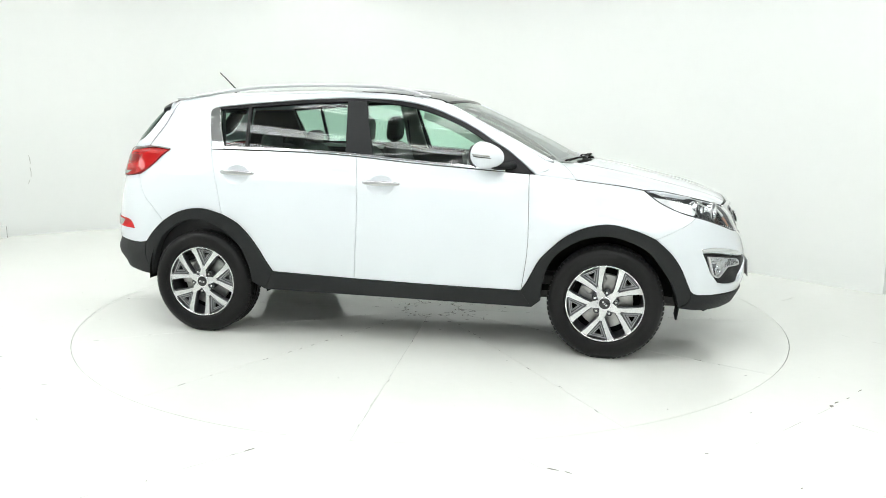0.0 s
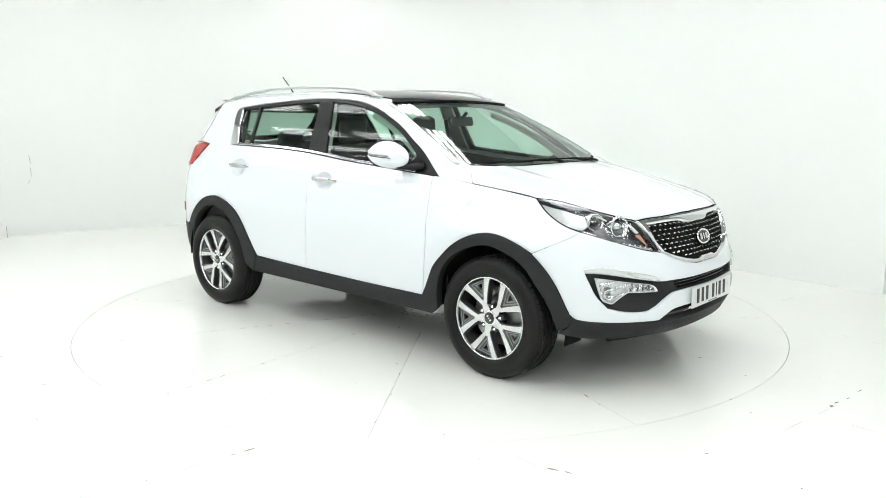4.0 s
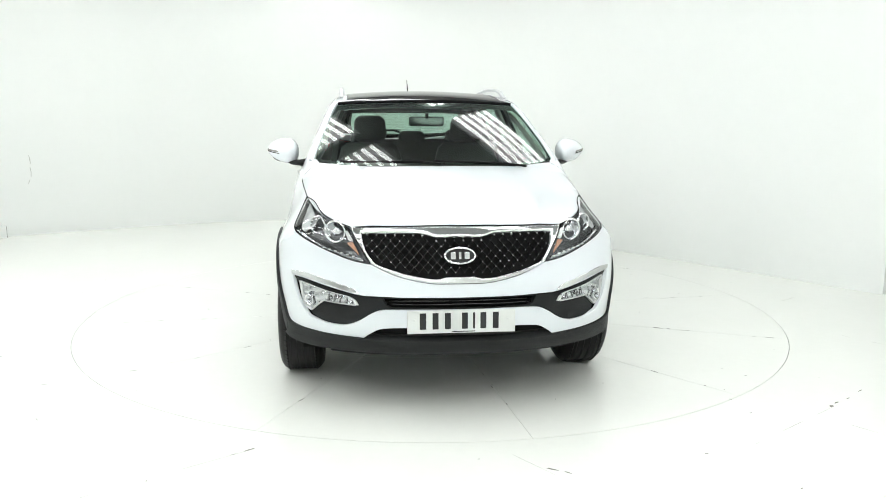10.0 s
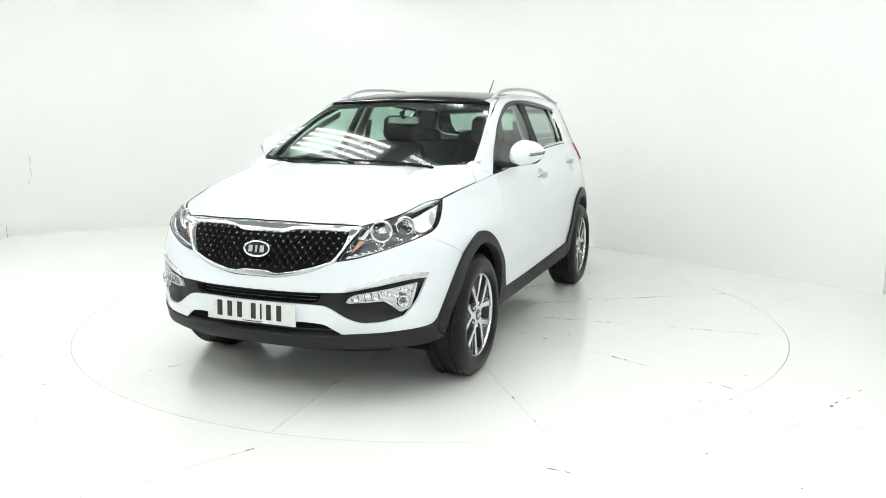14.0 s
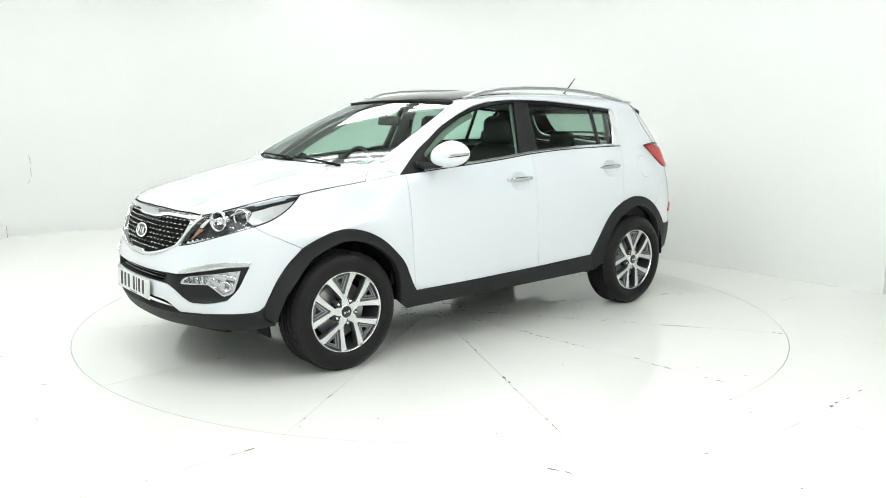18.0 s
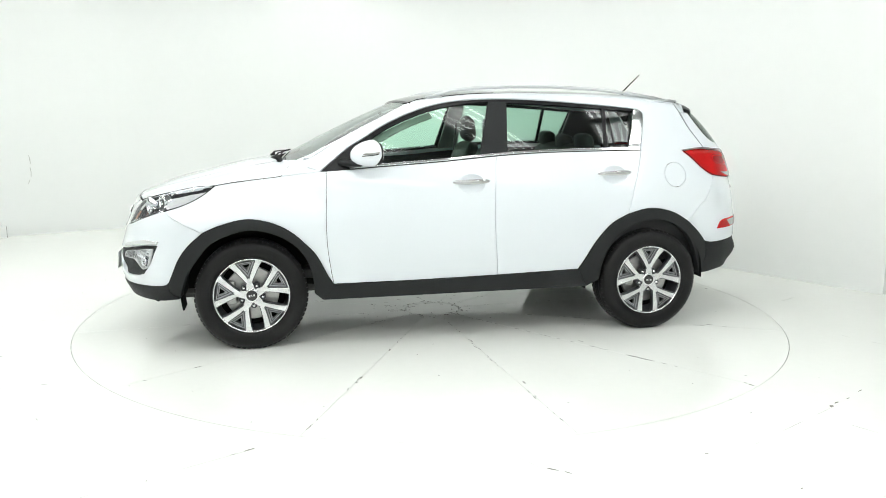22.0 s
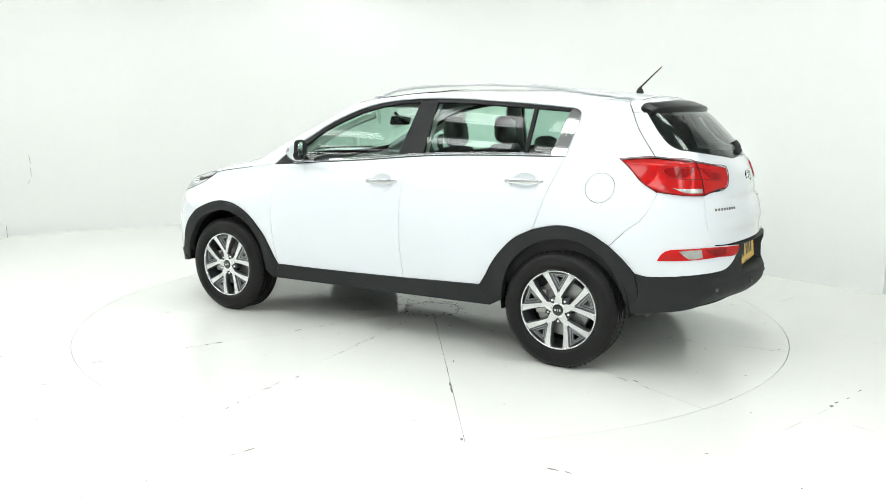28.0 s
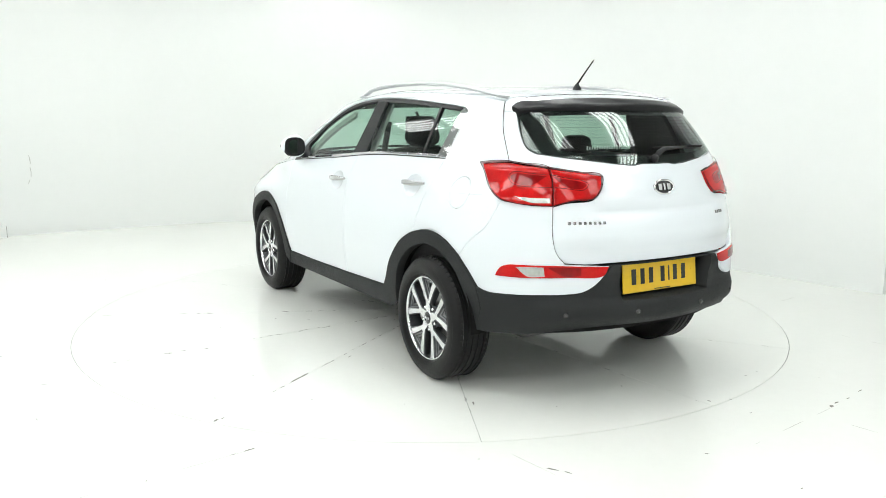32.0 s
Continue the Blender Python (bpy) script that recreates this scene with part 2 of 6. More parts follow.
def shoot(o, d, far):
    """The first meeting of rays with the field, for arrays of origins and ways."""
    n = 48
    lo = np.zeros(len(o)); hi = np.full(len(o), np.nan)
    prev = np.zeros(len(o))
    for i in range(1, n + 1):
        t = np.full(len(o), far * i / n)
        p = o + d * t[:, None]
        hit = (field(p[:, 0], p[:, 1], p[:, 2]) < 0) & np.isnan(hi)
        lo[hit], hi[hit] = prev[hit], t[hit]
        prev = t
    lo = np.where(np.isnan(hi), far * 0.6, lo)
    hi = np.where(np.isnan(hi), far * 0.6, hi)
    for _ in range(22):
        mid = (lo + hi) / 2
        p = o + d * mid[:, None]
        out = field(p[:, 0], p[:, 1], p[:, 2]) > 0
        lo, hi = np.where(out, mid, lo), np.where(out, hi, mid)
    return o + d * lo[:, None]


def normals(p):
    e = 1e-3
    g = np.stack([field(*(p + e * a).T) - field(*(p - e * a).T) for a in np.eye(3)], -1)
    return g / (np.linalg.norm(g, axis=1)[:, None] + 1e-12)

# ---- panels laid on the surface ----
from mathutils.geometry import delaunay_2d_cdt

FRONT_AT, REAR_AT = 1.15, -1.15


def flat_of(kind, p):
    """Where a point of the surface lies in a panel's own flat drawing."""
    if kind == "side":
        return (p[0], p[2])
    if kind == "top":
        return (p[0], p[1])
    if kind == "front":
        return (math.atan2(p[1], p[0] - FRONT_AT), p[2])
    return (math.atan2(p[1], REAR_AT - p[0]), p[2])


def lay(kind, q):
    """Lays points of the flat drawing onto the surface."""
    q = np.asarray(q, float)
    n = len(q)
    if kind == "side":
        return shoot(np.stack([q[:, 0], np.full(n, 1.2), q[:, 1]], -1), np.tile([0.0, -1.0, 0.0], (n, 1)), 1.15)
    if kind == "top":
        return shoot(np.stack([q[:, 0], q[:, 1], np.full(n, 1.95)], -1), np.tile([0.0, 0.0, -1.0], (n, 1)), 1.4)
    s = 1 if kind == "front" else -1
    at = FRONT_AT if kind == "front" else REAR_AT
    d = np.stack([s * np.cos(q[:, 0]), np.sin(q[:, 0]), 0 * q[:, 0]], -1)
    o = np.stack([np.full(n, at), np.zeros(n), q[:, 1]], -1) + 1.5 * d
    return shoot(o, -d, 1.45)


def flat_points(kind, pts):
    """Corner points given as (x, z) on the side, (x, y) on top, (y, z) at either end, or as (x, y, z), in the flat drawing."""
    out = []
    for p in pts:
        if len(p) == 3:
            out.append(flat_of(kind, p))
        elif kind in ("side", "top"):
            out.append(tuple(p))
        else:
            s = 1.0 if kind == "front" else -1.0
            hit = shoot(np.array([[s * 2.6, p[0], p[1]]]), np.array([[-s, 0.0, 0.0]]), 2.2)[0]
            out.append(flat_of(kind, hit))
    return out


def rounded(runs, spacing, closed=True):
    """A closed outline of runs: smooth within a run, a corner between two runs. Open, it ends on its last point."""
    out = []
    for k, run in enumerate(runs):
        pts = [np.array(p) for p in run]
        if closed or k + 1 < len(runs):
            pts.append(np.array(runs[(k + 1) % len(runs)][0]))
        for i in range(len(pts) - 1):
            p1, p2 = pts[i], pts[i + 1]
            p0 = pts[i - 1] if i else 2 * p1 - p2
            p3 = pts[i + 2] if i + 2 < len(pts) else 2 * p2 - p1
            d01, d12, d23 = (max(np.linalg.norm(b - a), 1e-6) ** 0.5 for a, b in ((p0, p1), (p1, p2), (p2, p3)))
            m1 = p2 - p1 + d12 * ((p1 - p0) / d01 - (p2 - p0) / (d01 + d12))
            m2 = p2 - p1 + d12 * ((p3 - p2) / d23 - (p3 - p1) / (d12 + d23))
            n = max(1, int(round(np.linalg.norm(p2 - p1) / spacing)))
            for j in range(n):
                s = j / n
                out.append((2 * s ** 3 - 3 * s * s + 1) * p1 + (s ** 3 - 2 * s * s + s) * m1 + (-2 * s ** 3 + 3 * s * s) * p2 + (s ** 3 - s * s) * m2)
    if not closed:
        out.append(np.array(runs[-1][-1]))
    return np.array(out)


def mirrored(kind, line):
    return line * ([1, -1] if kind == "top" else [-1, 1])


def outline_of(kind, lines, spacing, half=False):
    """The whole outline of a drawing; of a half one, its mirror image too."""
    flat = [flat_points(kind, r) for r in lines]
    if not half:
        return rounded(flat, spacing)
    line = rounded(flat, spacing, False)
    return np.concatenate([line, mirrored(kind, line)[::-1][1:-1]])


def inside(poly, q):
    x, y = q[:, 0], q[:, 1]
    a, b = poly, np.roll(poly, -1, 0)
    hit = np.zeros(len(q), bool)
    for (x1, y1), (x2, y2) in zip(a, b):
        if y1 != y2:
            cross = ((y1 > y) != (y2 > y)) & (x < (x2 - x1) * (y - y1) / (y2 - y1) + x1)
            hit ^= cross
    return hit


def grown(poly, by):
    """The outline moved outwards (inwards where by is negative), in its own plane."""
    area = 0.5 * np.sum(poly[:, 0] * np.roll(poly[:, 1], -1) - np.roll(poly[:, 0], -1) * poly[:, 1])
    e = np.roll(poly, -1, 0) - poly
    e /= np.linalg.norm(e, axis=1)[:, None] + 1e-12
    nrm = np.stack([e[:, 1], -e[:, 0]], -1) * np.sign(area)
    v = nrm + np.roll(nrm, 1, 0)
    v /= np.maximum((v * v).sum(1), 0.6)[:, None] / 2 + 1e-9
    return poly + v * by


def panel(name, kind, runs, mat, parent, holes=(), off=0.0, thick=0.02, grid=0.035, spacing=0.018, gap=0.0016, edge=0.0022, both=False, mirror=False, label="", soft=True, bulge=None):
    """A shell cut out of the surface along an outline, with rounded edges and turned-in flanges.
    both: its drawing is one half and is mirrored into one piece; mirror: it belongs to the other side."""
    outs = [outline_of(kind, runs, spacing, both)]
    for h in holes:
        centred = both and min(abs(p[0 if len(p) == 2 and kind != "top" else 1]) for r in h for p in r) < 1e-6
        outs.append(outline_of(kind, h, spacing, centred))
        if both and not centred:
            outs.append(mirrored(kind, outs[-1]))
    for i, o in enumerate(outs):
        area = 0.5 * np.sum(o[:, 0] * np.roll(o[:, 1], -1) - np.roll(o[:, 0], -1) * o[:, 1])
        if (area < 0) == (i == 0):
            outs[i] = o[::-1]
    rims = [grown(o, -gap if i == 0 else gap) for i, o in enumerate(outs)]
    tops = [grown(o, -gap - edge if i == 0 else gap + edge) for i, o in enumerate(outs)]
    lo, hi = tops[0].min(0), tops[0].max(0)
    gx, gy = np.meshgrid(np.arange(lo[0] + grid / 2, hi[0], grid), np.arange(lo[1] + grid / 2, hi[1], grid))
    q = np.stack([gx.ravel(), gy.ravel()], -1)
    q[:, 0] += (np.floor((q[:, 1] - lo[1]) / grid) % 2 - 0.5) * grid * 0.5
    ok = inside(tops[0], q)
    for h in tops[1:]:
        ok &= ~inside(h, q)
    q = q[ok]
    rim_all = np.concatenate(tops)
    if len(q):
        near = np.full(len(q), 9.0)
        for i in range(0, len(rim_all), 200):
            near = np.minimum(near, np.linalg.norm(q[:, None] - rim_all[None, i:i + 200], axis=2).min(1))
        q = q[near > grid * 0.45]
    verts = [Vector(p) for p in rim_all] + [Vector(p) for p in q]
    edges, base = [], 0
    for o in tops:
        edges += [(base + i, base + (i + 1) % len(o)) for i in range(len(o))]
        base += len(o)
    co, _, tri, orig, _, _ = delaunay_2d_cdt(verts, edges, [], 0, 1e-7)
    co = np.array([tuple(c) for c in co])
    tri = np.array([t for t in tri if len(t) == 3])
    mid = co[tri].mean(1)
    ok = inside(tops[0], mid)
    for h in tops[1:]:
        ok &= ~inside(h, mid)
    tri = tri[ok]
    a, b, c = co[tri[:, 0]], co[tri[:, 1]], co[tri[:, 2]]
    flip = (b[:, 0] - a[:, 0]) * (c[:, 1] - a[:, 1]) - (b[:, 1] - a[:, 1]) * (c[:, 0] - a[:, 0]) < 0
    tri[flip] = tri[flip][:, ::-1]
    back = {}
    for i, o in enumerate(orig):
        for k in o:
            back[k] = i
    p = lay(kind, co)
    nrm = normals(p)
    lift = off + (bulge(p) if bulge else 0)
    pts, nor, faces = [p + nrm * np.reshape(lift, (-1, 1))], [tilted(p, nrm, bulge)], [tuple(t) for t in tri]
    count, base = len(co), 0
    for o, r in zip(tops, rims):
        n = len(o)
        rp = lay(kind, r)
        rn = normals(rp)
        rl = np.reshape(off + (bulge(rp) if bulge else 0), (-1, 1))
        inner = p[[back[base + i] for i in range(n)]]
        outw = rp - inner
        outw /= np.linalg.norm(outw, axis=1)[:, None] + 1e-12
        pts += [rp + rn * (rl - edge), rp + rn * (rl - thick)]
        nor += [(rn * 0.5 + outw), outw]
        for i in range(n):
            j = (i + 1) % n
            s, t = back[base + i], back[base + j]
            faces.append((s, count + i, count + j, t))
            faces.append((count + i, count + n + i, count + n + j, count + j))
        count += 2 * n
        base += n
    pts, nor = np.concatenate(pts), np.concatenate(nor)
    nor /= np.linalg.norm(nor, axis=1)[:, None] + 1e-12
    if mirror:
        pts, nor = pts * [1, -1, 1], nor * [1, -1, 1]
    # wind every face so that it looks the way of its normals
    out = []
    for f in faces:
        a, b, c = pts[f[0]], pts[f[1]], pts[f[2]]
        w = np.cross(b - a, c - a) @ nor[list(f)].sum(0)
        out.append(f if w >= 0 else f[::-1])
    me = bpy.data.meshes.new(name)
    me.from_pydata(pts.tolist(), [], out)
    me.materials.append(mat)
    me.shade_smooth()
    me.normals_split_custom_set_from_vertices(nor.tolist())
    ob = new(name, me)
    ob.parent = parent
    if label:
        ob["label"] = label
    return ob


def tilted(p, nrm, bulge):
    """The normals of a surface that is lifted by bulge along its own normals."""
    if bulge is None:
        return nrm
    e = 8e-4
    g = np.stack([bulge(p + e * a) - bulge(p - e * a) for a in np.eye(3)], -1) / (2 * e)
    out = nrm - (g - (g * nrm).sum(1)[:, None] * nrm)
    return out / (np.linalg.norm(out, axis=1)[:, None] + 1e-12)


def pair(name, kind, runs, mat, parent, **more):
    """The same panel on both sides of the car."""
    return panel(name, kind, runs, mat, parent, **more), panel(name, kind, runs, mat, parent, mirror=True, **more)



# ---- the studio ----
RADIUS = 2.482


def sheet(bm, loop):
    bm.faces.new([bm.verts.new(p) for p in loop])
    return bm


# the floor round the turntable: one sheet with a round hole
bm = bmesh.new()
ring = [bm.verts.new((RADIUS * math.cos(2 * math.pi * i / 160), RADIUS * math.sin(2 * math.pi * i / 160), 0)) for i in range(160)]
low = [bm.verts.new((v.co.x, v.co.y, -0.06)) for v in ring]
far = [bm.verts.new((14 * math.cos(2 * math.pi * i / 160), 14 * math.sin(2 * math.pi * i / 160), 0)) for i in range(160)]
for i in range(160):
    j = (i + 1) % 160
    bm.faces.new((ring[i], far[i], far[j], ring[j]))
    bm.faces.new((low[i], ring[i], ring[j], low[j]))
bmesh.ops.recalc_face_normals(bm, faces=bm.faces)
floor = tagged(link("floor", bm, FLOOR, smooth=False), "glossy white painted studio floor with chipped joints", "floor", kind="structure")
bm = bmesh.new()
lathe(bm, [(0.001, -0.05), (RADIUS + 0.2, -0.05)], 64, "z")
tagged(link("pit", bm, SEAM, smooth=False), "dark pit under the turntable", "pit", kind="structure")

# two white walls that meet in a rounded corner behind the car, and plain walls round the rest
WALL_TOP = 3.45
plan = [(3.697, 0.481), (2.83, 1.572), (0.9, 3.87)]
knee = (-0.96, 6.085)


def bow(a, k, b, n=16):
    """A rounded corner from a to b, drawn towards k."""
    return [tuple((1 - f) ** 2 * a[i] + 2 * f * (1 - f) * k[i] + f * f * b[i] for i in (0, 1)) for f in [j / n for j in range(n + 1)]]


rest = [(-3.9, 4.155), (-5.05, 3.40), (-7.4, 1.75), (-7.6, -8.0), (7.0, -8.0), (7.0, 0.60)]


def wall_run(name, line, label, mat=WALL):
    bm = bmesh.new()
    sections = []
    for i, p in enumerate(line):
        p = Vector((*p, 0))
        a = Vector((*line[max(i - 1, 0)], 0))
        b = Vector((*line[min(i + 1, len(line) - 1)], 0))
        d = (b - a).normalized()
        n = Vector((-d.y, d.x, 0))
        if n.dot(-p) < 0:
            n = -n
        prof = [(0, WALL_TOP), (0, 0.0), (-0.15, 0.0), (-0.15, WALL_TOP)]
        sections.append([bm.verts.new(p + n * u + Vector((0, 0, v))) for u, v in prof])
    for s, t in zip(sections, sections[1:]):
        for k in range(len(s)):
            bm.faces.new((s[k], s[(k + 1) % len(s)], t[(k + 1) % len(s)], t[k]))
    for s in (sections[0], sections[-1]):
        bm.faces.new(s)
    bmesh.ops.recalc_face_normals(bm, faces=bm.faces)
    ob = tagged(link(name, bm, mat, smooth=True), label, "wall", kind="structure")
    ob.data.set_sharp_from_angle(angle=radians(35))
    return ob


w1 = wall_run("wall_east", plan, "smooth white painted studio wall")
w2 = wall_run("wall_corner", bow(plan[-1], knee, rest[0]), "rounded white corner of the studio walls")
w3 = wall_run("wall_west", rest[:4], "white painted studio wall with a crack")
# unseen south wall, added to close the room and throw light back
w4 = wall_run("wall_south", rest[3:5], "pale grey wall facing the turntable", DULLWALL)
w5 = wall_run("wall_side", rest[4:] + [(3.86, 0.60)], "white wall beside the studio")
bm = bmesh.new()
box(bm, (16.0, 15.0, 0.1), (-0.3, -1.2, WALL_TOP + 0.05))
tagged(link("ceiling", bm, CEILING, smooth=False), "dark grey ceiling above the studio", "ceiling", kind="structure")


# ceiling fittings of five bare tubes each
def tube_fitting(at, heading, length=2.4, n=5, pitch=0.13):
    top = thing("ceiling_lamp", "white batten with bright fluorescent tubes", "lamp", "ceiling lamps", pose(*at, 0, 0, heading))
    bm = bmesh.new()
    box(bm, (length + 0.1, pitch * n + 0.06, 0.05), (0, 0, 0.045), bevel=0.008)
    part("housing", bm, STEEL, top)
    for k in range(n):
        bm = bmesh.new()
        y = (k - (n - 1) / 2) * pitch
        tube(bm, [(-length / 2, y, 0), (length / 2, y, 0)], 0.028, 12)
        part("tube", bm, TUBE, top, smooth=True)
    return top


# rows of fittings run along the east wall
ALONG, ACROSS = Vector((0.62, -0.785, 0)), Vector((0.785, 0.62, 0))
# the rows at -3.9 and -5.6 are unseen, added to brighten the left side
for v in (1.25, -0.40, -2.15, -3.9, -5.6):
    for k in range(-3, 5):
        p = ALONG * (1.95 * k + 0.05) + ACROSS * v
        if (p - Vector((-1.2, 5.6, 0))).length > 1.2 and -7.2 < p.y and p.x > -7.0 and p.x < 6 and p.x * 0.77 + p.y * 0.64 < 2.9 and p.x * -0.55 + p.y * 0.84 < 4.95:
            tube_fitting((p.x, p.y, WALL_TOP - 0.07), -51.7, 1.55, 5, 0.115)

# ---- the turntable ----
turntable = thing("turntable", "white painted round turntable with chipped radial joints", "turntable")
bm = bmesh.new()
lathe(bm, [(0.001, 0.0), (0.196, 0.0), (0.199, -0.003), (0.199, -0.03)], 48, "z")
part("hub_plate", bm, FLOOR, turntable)
bm = bmesh.new()
lathe(bm, [(0.001, -0.02), (RADIUS - 0.01, -0.02)], 64, "z")
part("bed", bm, SEAM, turntable)
for k in range(12):
    bm = bmesh.new()
    a0, a1 = radians(65 + 30 * k), radians(95 + 30 * k)
    loop = []
    for r, n in ((RADIUS - 0.003, 14), (0.204, 5)):
        d = 0.0010 / r
        seq = [a0 + d + (a1 - a0 - 2 * d) * i / (n - 1) for i in range(n)]
        loop += [(r * math.cos(a), r * math.sin(a)) for a in (seq if n == 14 else seq[::-1])]
    top = [bm.verts.new((x, y, 0)) for x, y in loop]
    low = [bm.verts.new((x, y, -0.015)) for x, y in loop]
    bm.faces.new(top)
    for i in range(len(top)):
        j = (i + 1) % len(top)
        bm.faces.new((top[i], low[i], low[j], top[j]))
    part("plate", bm, FLOOR, turntable)


# worn paint: flakes, chips and broken joint lines
def flake(bm, x, y, long, wide, heading, z=0.0008):
    n = random.randint(5, 8)
    c, s = math.cos(heading), math.sin(heading)
    loop = []
    for i in range(n):
        a = 2 * math.pi * i / n + random.uniform(-0.25, 0.25)
        r = random.uniform(0.55, 1.0)
        u, v = long / 2 * r * math.cos(a), wide / 2 * r * math.sin(a)
        loop.append((x + u * c - v * s, y + u * s + v * c))
    top = [bm.verts.new((px, py, z)) for px, py in loop]
    low = [bm.verts.new((px, py, -0.002)) for px, py in loop]
    bm.faces.new(top)
    for i in range(n):
        bm.faces.new((top[i], low[i], low[(i + 1) % n], top[(i + 1) % n]))


random.seed(7)
bm = bmesh.new()
for k in range(12):
    a = radians(65 + 30 * k)
    worn = (0.5, 1.0, 1.4, 0.7, 0.3, 0.3, 0.6, 0.4, 0.3, 0.4, 0.5, 0.4)[k]
    for _ in range(int(26 * worn)):
        r = 0.22 + 2.2 * random.random() ** 1.3
        flake(bm, r * math.cos(a) + random.gauss(0, 0.004), r * math.sin(a) + random.gauss(0, 0.004), random.uniform(0.015, 0.07), random.uniform(0.0025, 0.007), a + random.gauss(0, 0.1))
for _ in range(46):
    a, r = random.uniform(0, 2 * math.pi), random.gauss(0.215, 0.025)
    flake(bm, r * math.cos(a), r * math.sin(a), random.uniform(0.015, 0.06), random.uniform(0.006, 0.02), a + math.pi / 2 + random.gauss(0, 0.5))
for _ in range(30):
    a, r = random.uniform(0, 2 * math.pi), random.uniform(0.25, 0.6)
    flake(bm, r * math.cos(a), r * math.sin(a), random.uniform(0.01, 0.05), random.uniform(0.005, 0.015), random.uniform(0, 3))
for ang, r, l, w in ((124.7, 2.445, 0.035, 0.02), (124.9, 1.80, 0.12, 0.016), (124.8, 1.70, 0.09, 0.012), (65.2, 1.64, 0.05, 0.014), (65.2, 1.72, 0.03, 0.016), (155.9, 2.0, 0.05, 0.012), (127.2, 1.30, 0.05, 0.01), (96, 1.75, 0.06, 0.012), (186, 2.42, 0.03, 0.015)):
    flake(bm, r * math.cos(radians(ang)), r * math.sin(radians(ang)), l, w, radians(ang))
for _ in range(40):
    a, r = random.uniform(0, 2 * math.pi), 2.4 * random.random() ** 0.5
    flake(bm, r * math.cos(a), r * math.sin(a), random.uniform(0.006, 0.02), random.uniform(0.003, 0.008), random.uniform(0, 3))
tagged(part("paint_chips", bm, CHIP, turntable, "grey patches where the paint has chipped"), kind="stuff")

# joints of the fixed floor boards, broken where paint has filled them
bm = bmesh.new()
for fixed, way, places in (("u", ACROSS, (-1.42, 0.03, 1.51, 2.86, 4.2)), ("v", ALONG, (-4.4, -2.90, -1.34, 0.16, 1.7))):
    base = ALONG if fixed == "u" else ACROSS
    for c in places:
        q = -6.0
        while q < 6.0:
            l = random.uniform(0.05, 0.5)
            if random.random() < 0.50:
                a, b = base * c + way * q, base * c + way * (q + l)
                mid = (a + b) / 2
                if min(a.length, b.length, mid.length) > RADIUS + 0.03 and mid.x * 0.77 + mid.y * 0.64 < 3.1 and mid.x * -0.55 + mid.y * 0.84 < 5.4:
                    flake(bm, mid.x, mid.y, l, random.uniform(0.0025, 0.005), math.atan2(way.y, way.x), 0.0005)
            q += l + random.uniform(0.02, 0.3)
tagged(link("floor_joints", bm, FAINT, smooth=False), "thin worn joints between the floor boards", "floor joint", kind="stuff")
bm = bmesh.new()
for x, y, l, w, a in ((2.03, -2.03, 0.05, 0.03, 38), (2.08, -1.98, 0.06, 0.012, 38), (2.17, -1.92, 0.05, 0.008, 38), (2.3, -1.80, 0.06, 0.008, 38), (-0.80, -2.55, 0.07, 0.010, 40), (-0.86, -2.60, 0.04, 0.006, 40), (-2.10, -1.70, 0.05, 0.007, 15), (0.50, -2.75, 0.07, 0.012, 150), (0.56, -2.78, 0.04, 0.01, 140), (1.78, -1.55, 0.03, 0.008, 20), (1.55, -1.93, 0.02, 0.008, 0), (-2.6, -1.2, 0.03, 0.006, 20), (-1.9, -2.2, 0.05, 0.005, -50), (1.2, -2.6, 0.02, 0.008, 0), (0.2, -2.65, 0.02, 0.007, 0)):
    flake(bm, x, y, l, w, radians(a))
for _ in range(90):
    a, r = random.uniform(0, 2 * math.pi), random.uniform(RADIUS + 0.05, 5.5)
    x, y = r * math.cos(a), r * math.sin(a)
    if x * 0.77 + y * 0.64 < 3.0 and x * -0.55 + y * 0.84 < 5.2:
        flake(bm, x, y, random.uniform(0.006, 0.022), random.uniform(0.003, 0.008), random.uniform(0, 3))
tagged(link("floor_chips", bm, CHIP, smooth=False), "small dark chips in the white floor paint", "chip", kind="stuff")

# the west wall: a hairline crack, and the end of a low white box against it
WEST = Vector((-1.15, -0.755, 0)).normalized()
bm = bmesh.new()
for run, w in (([(-4.741, 3.603, 0.942), (-4.733, 3.608, 0.905), (-4.730, 3.611, 0.845)], 0.005), ([(-4.736, 3.607, 0.797), (-4.730, 3.611, 0.745), (-4.733, 3.609, 0.690)], 0.0045), ([(-4.744, 3.601, 0.655), (-4.764, 3.588, 0.605)], 0.0015)):
    for a, b in zip(run, run[1:]):
        bar_between(bm, Vector(a) + Vector((0.004, -0.006, 0)), Vector(b) + Vector((0.004, -0.006, 0)), w, 0.006)
tagged(link("wall_crack", bm, FAINT, smooth=False), "thin crack in the white wall paint", "crack", kind="structure")
box_end = thing("skirting_box", "low white box against the studio wall", "box", m=Matrix.Translation((-5.42, 3.12, 0)) @ WEST.to_track_quat("X", "Z").to_matrix().to_4x4())
bm = bmesh.new()
box(bm, (1.06, 0.10, 0.145), (0, 0.02, 0.0725), bevel=0.004)
part("casing", bm, WALL, box_end)
bm = bmesh.new()
box(bm, (0.006, 0.09, 0.13), (-0.532, 0.02, 0.068))
part("end_cap", bm, CHIP, box_end)

# ---- the car ----
car = thing("car", "white five-door sports utility car with black lower cladding", "car")

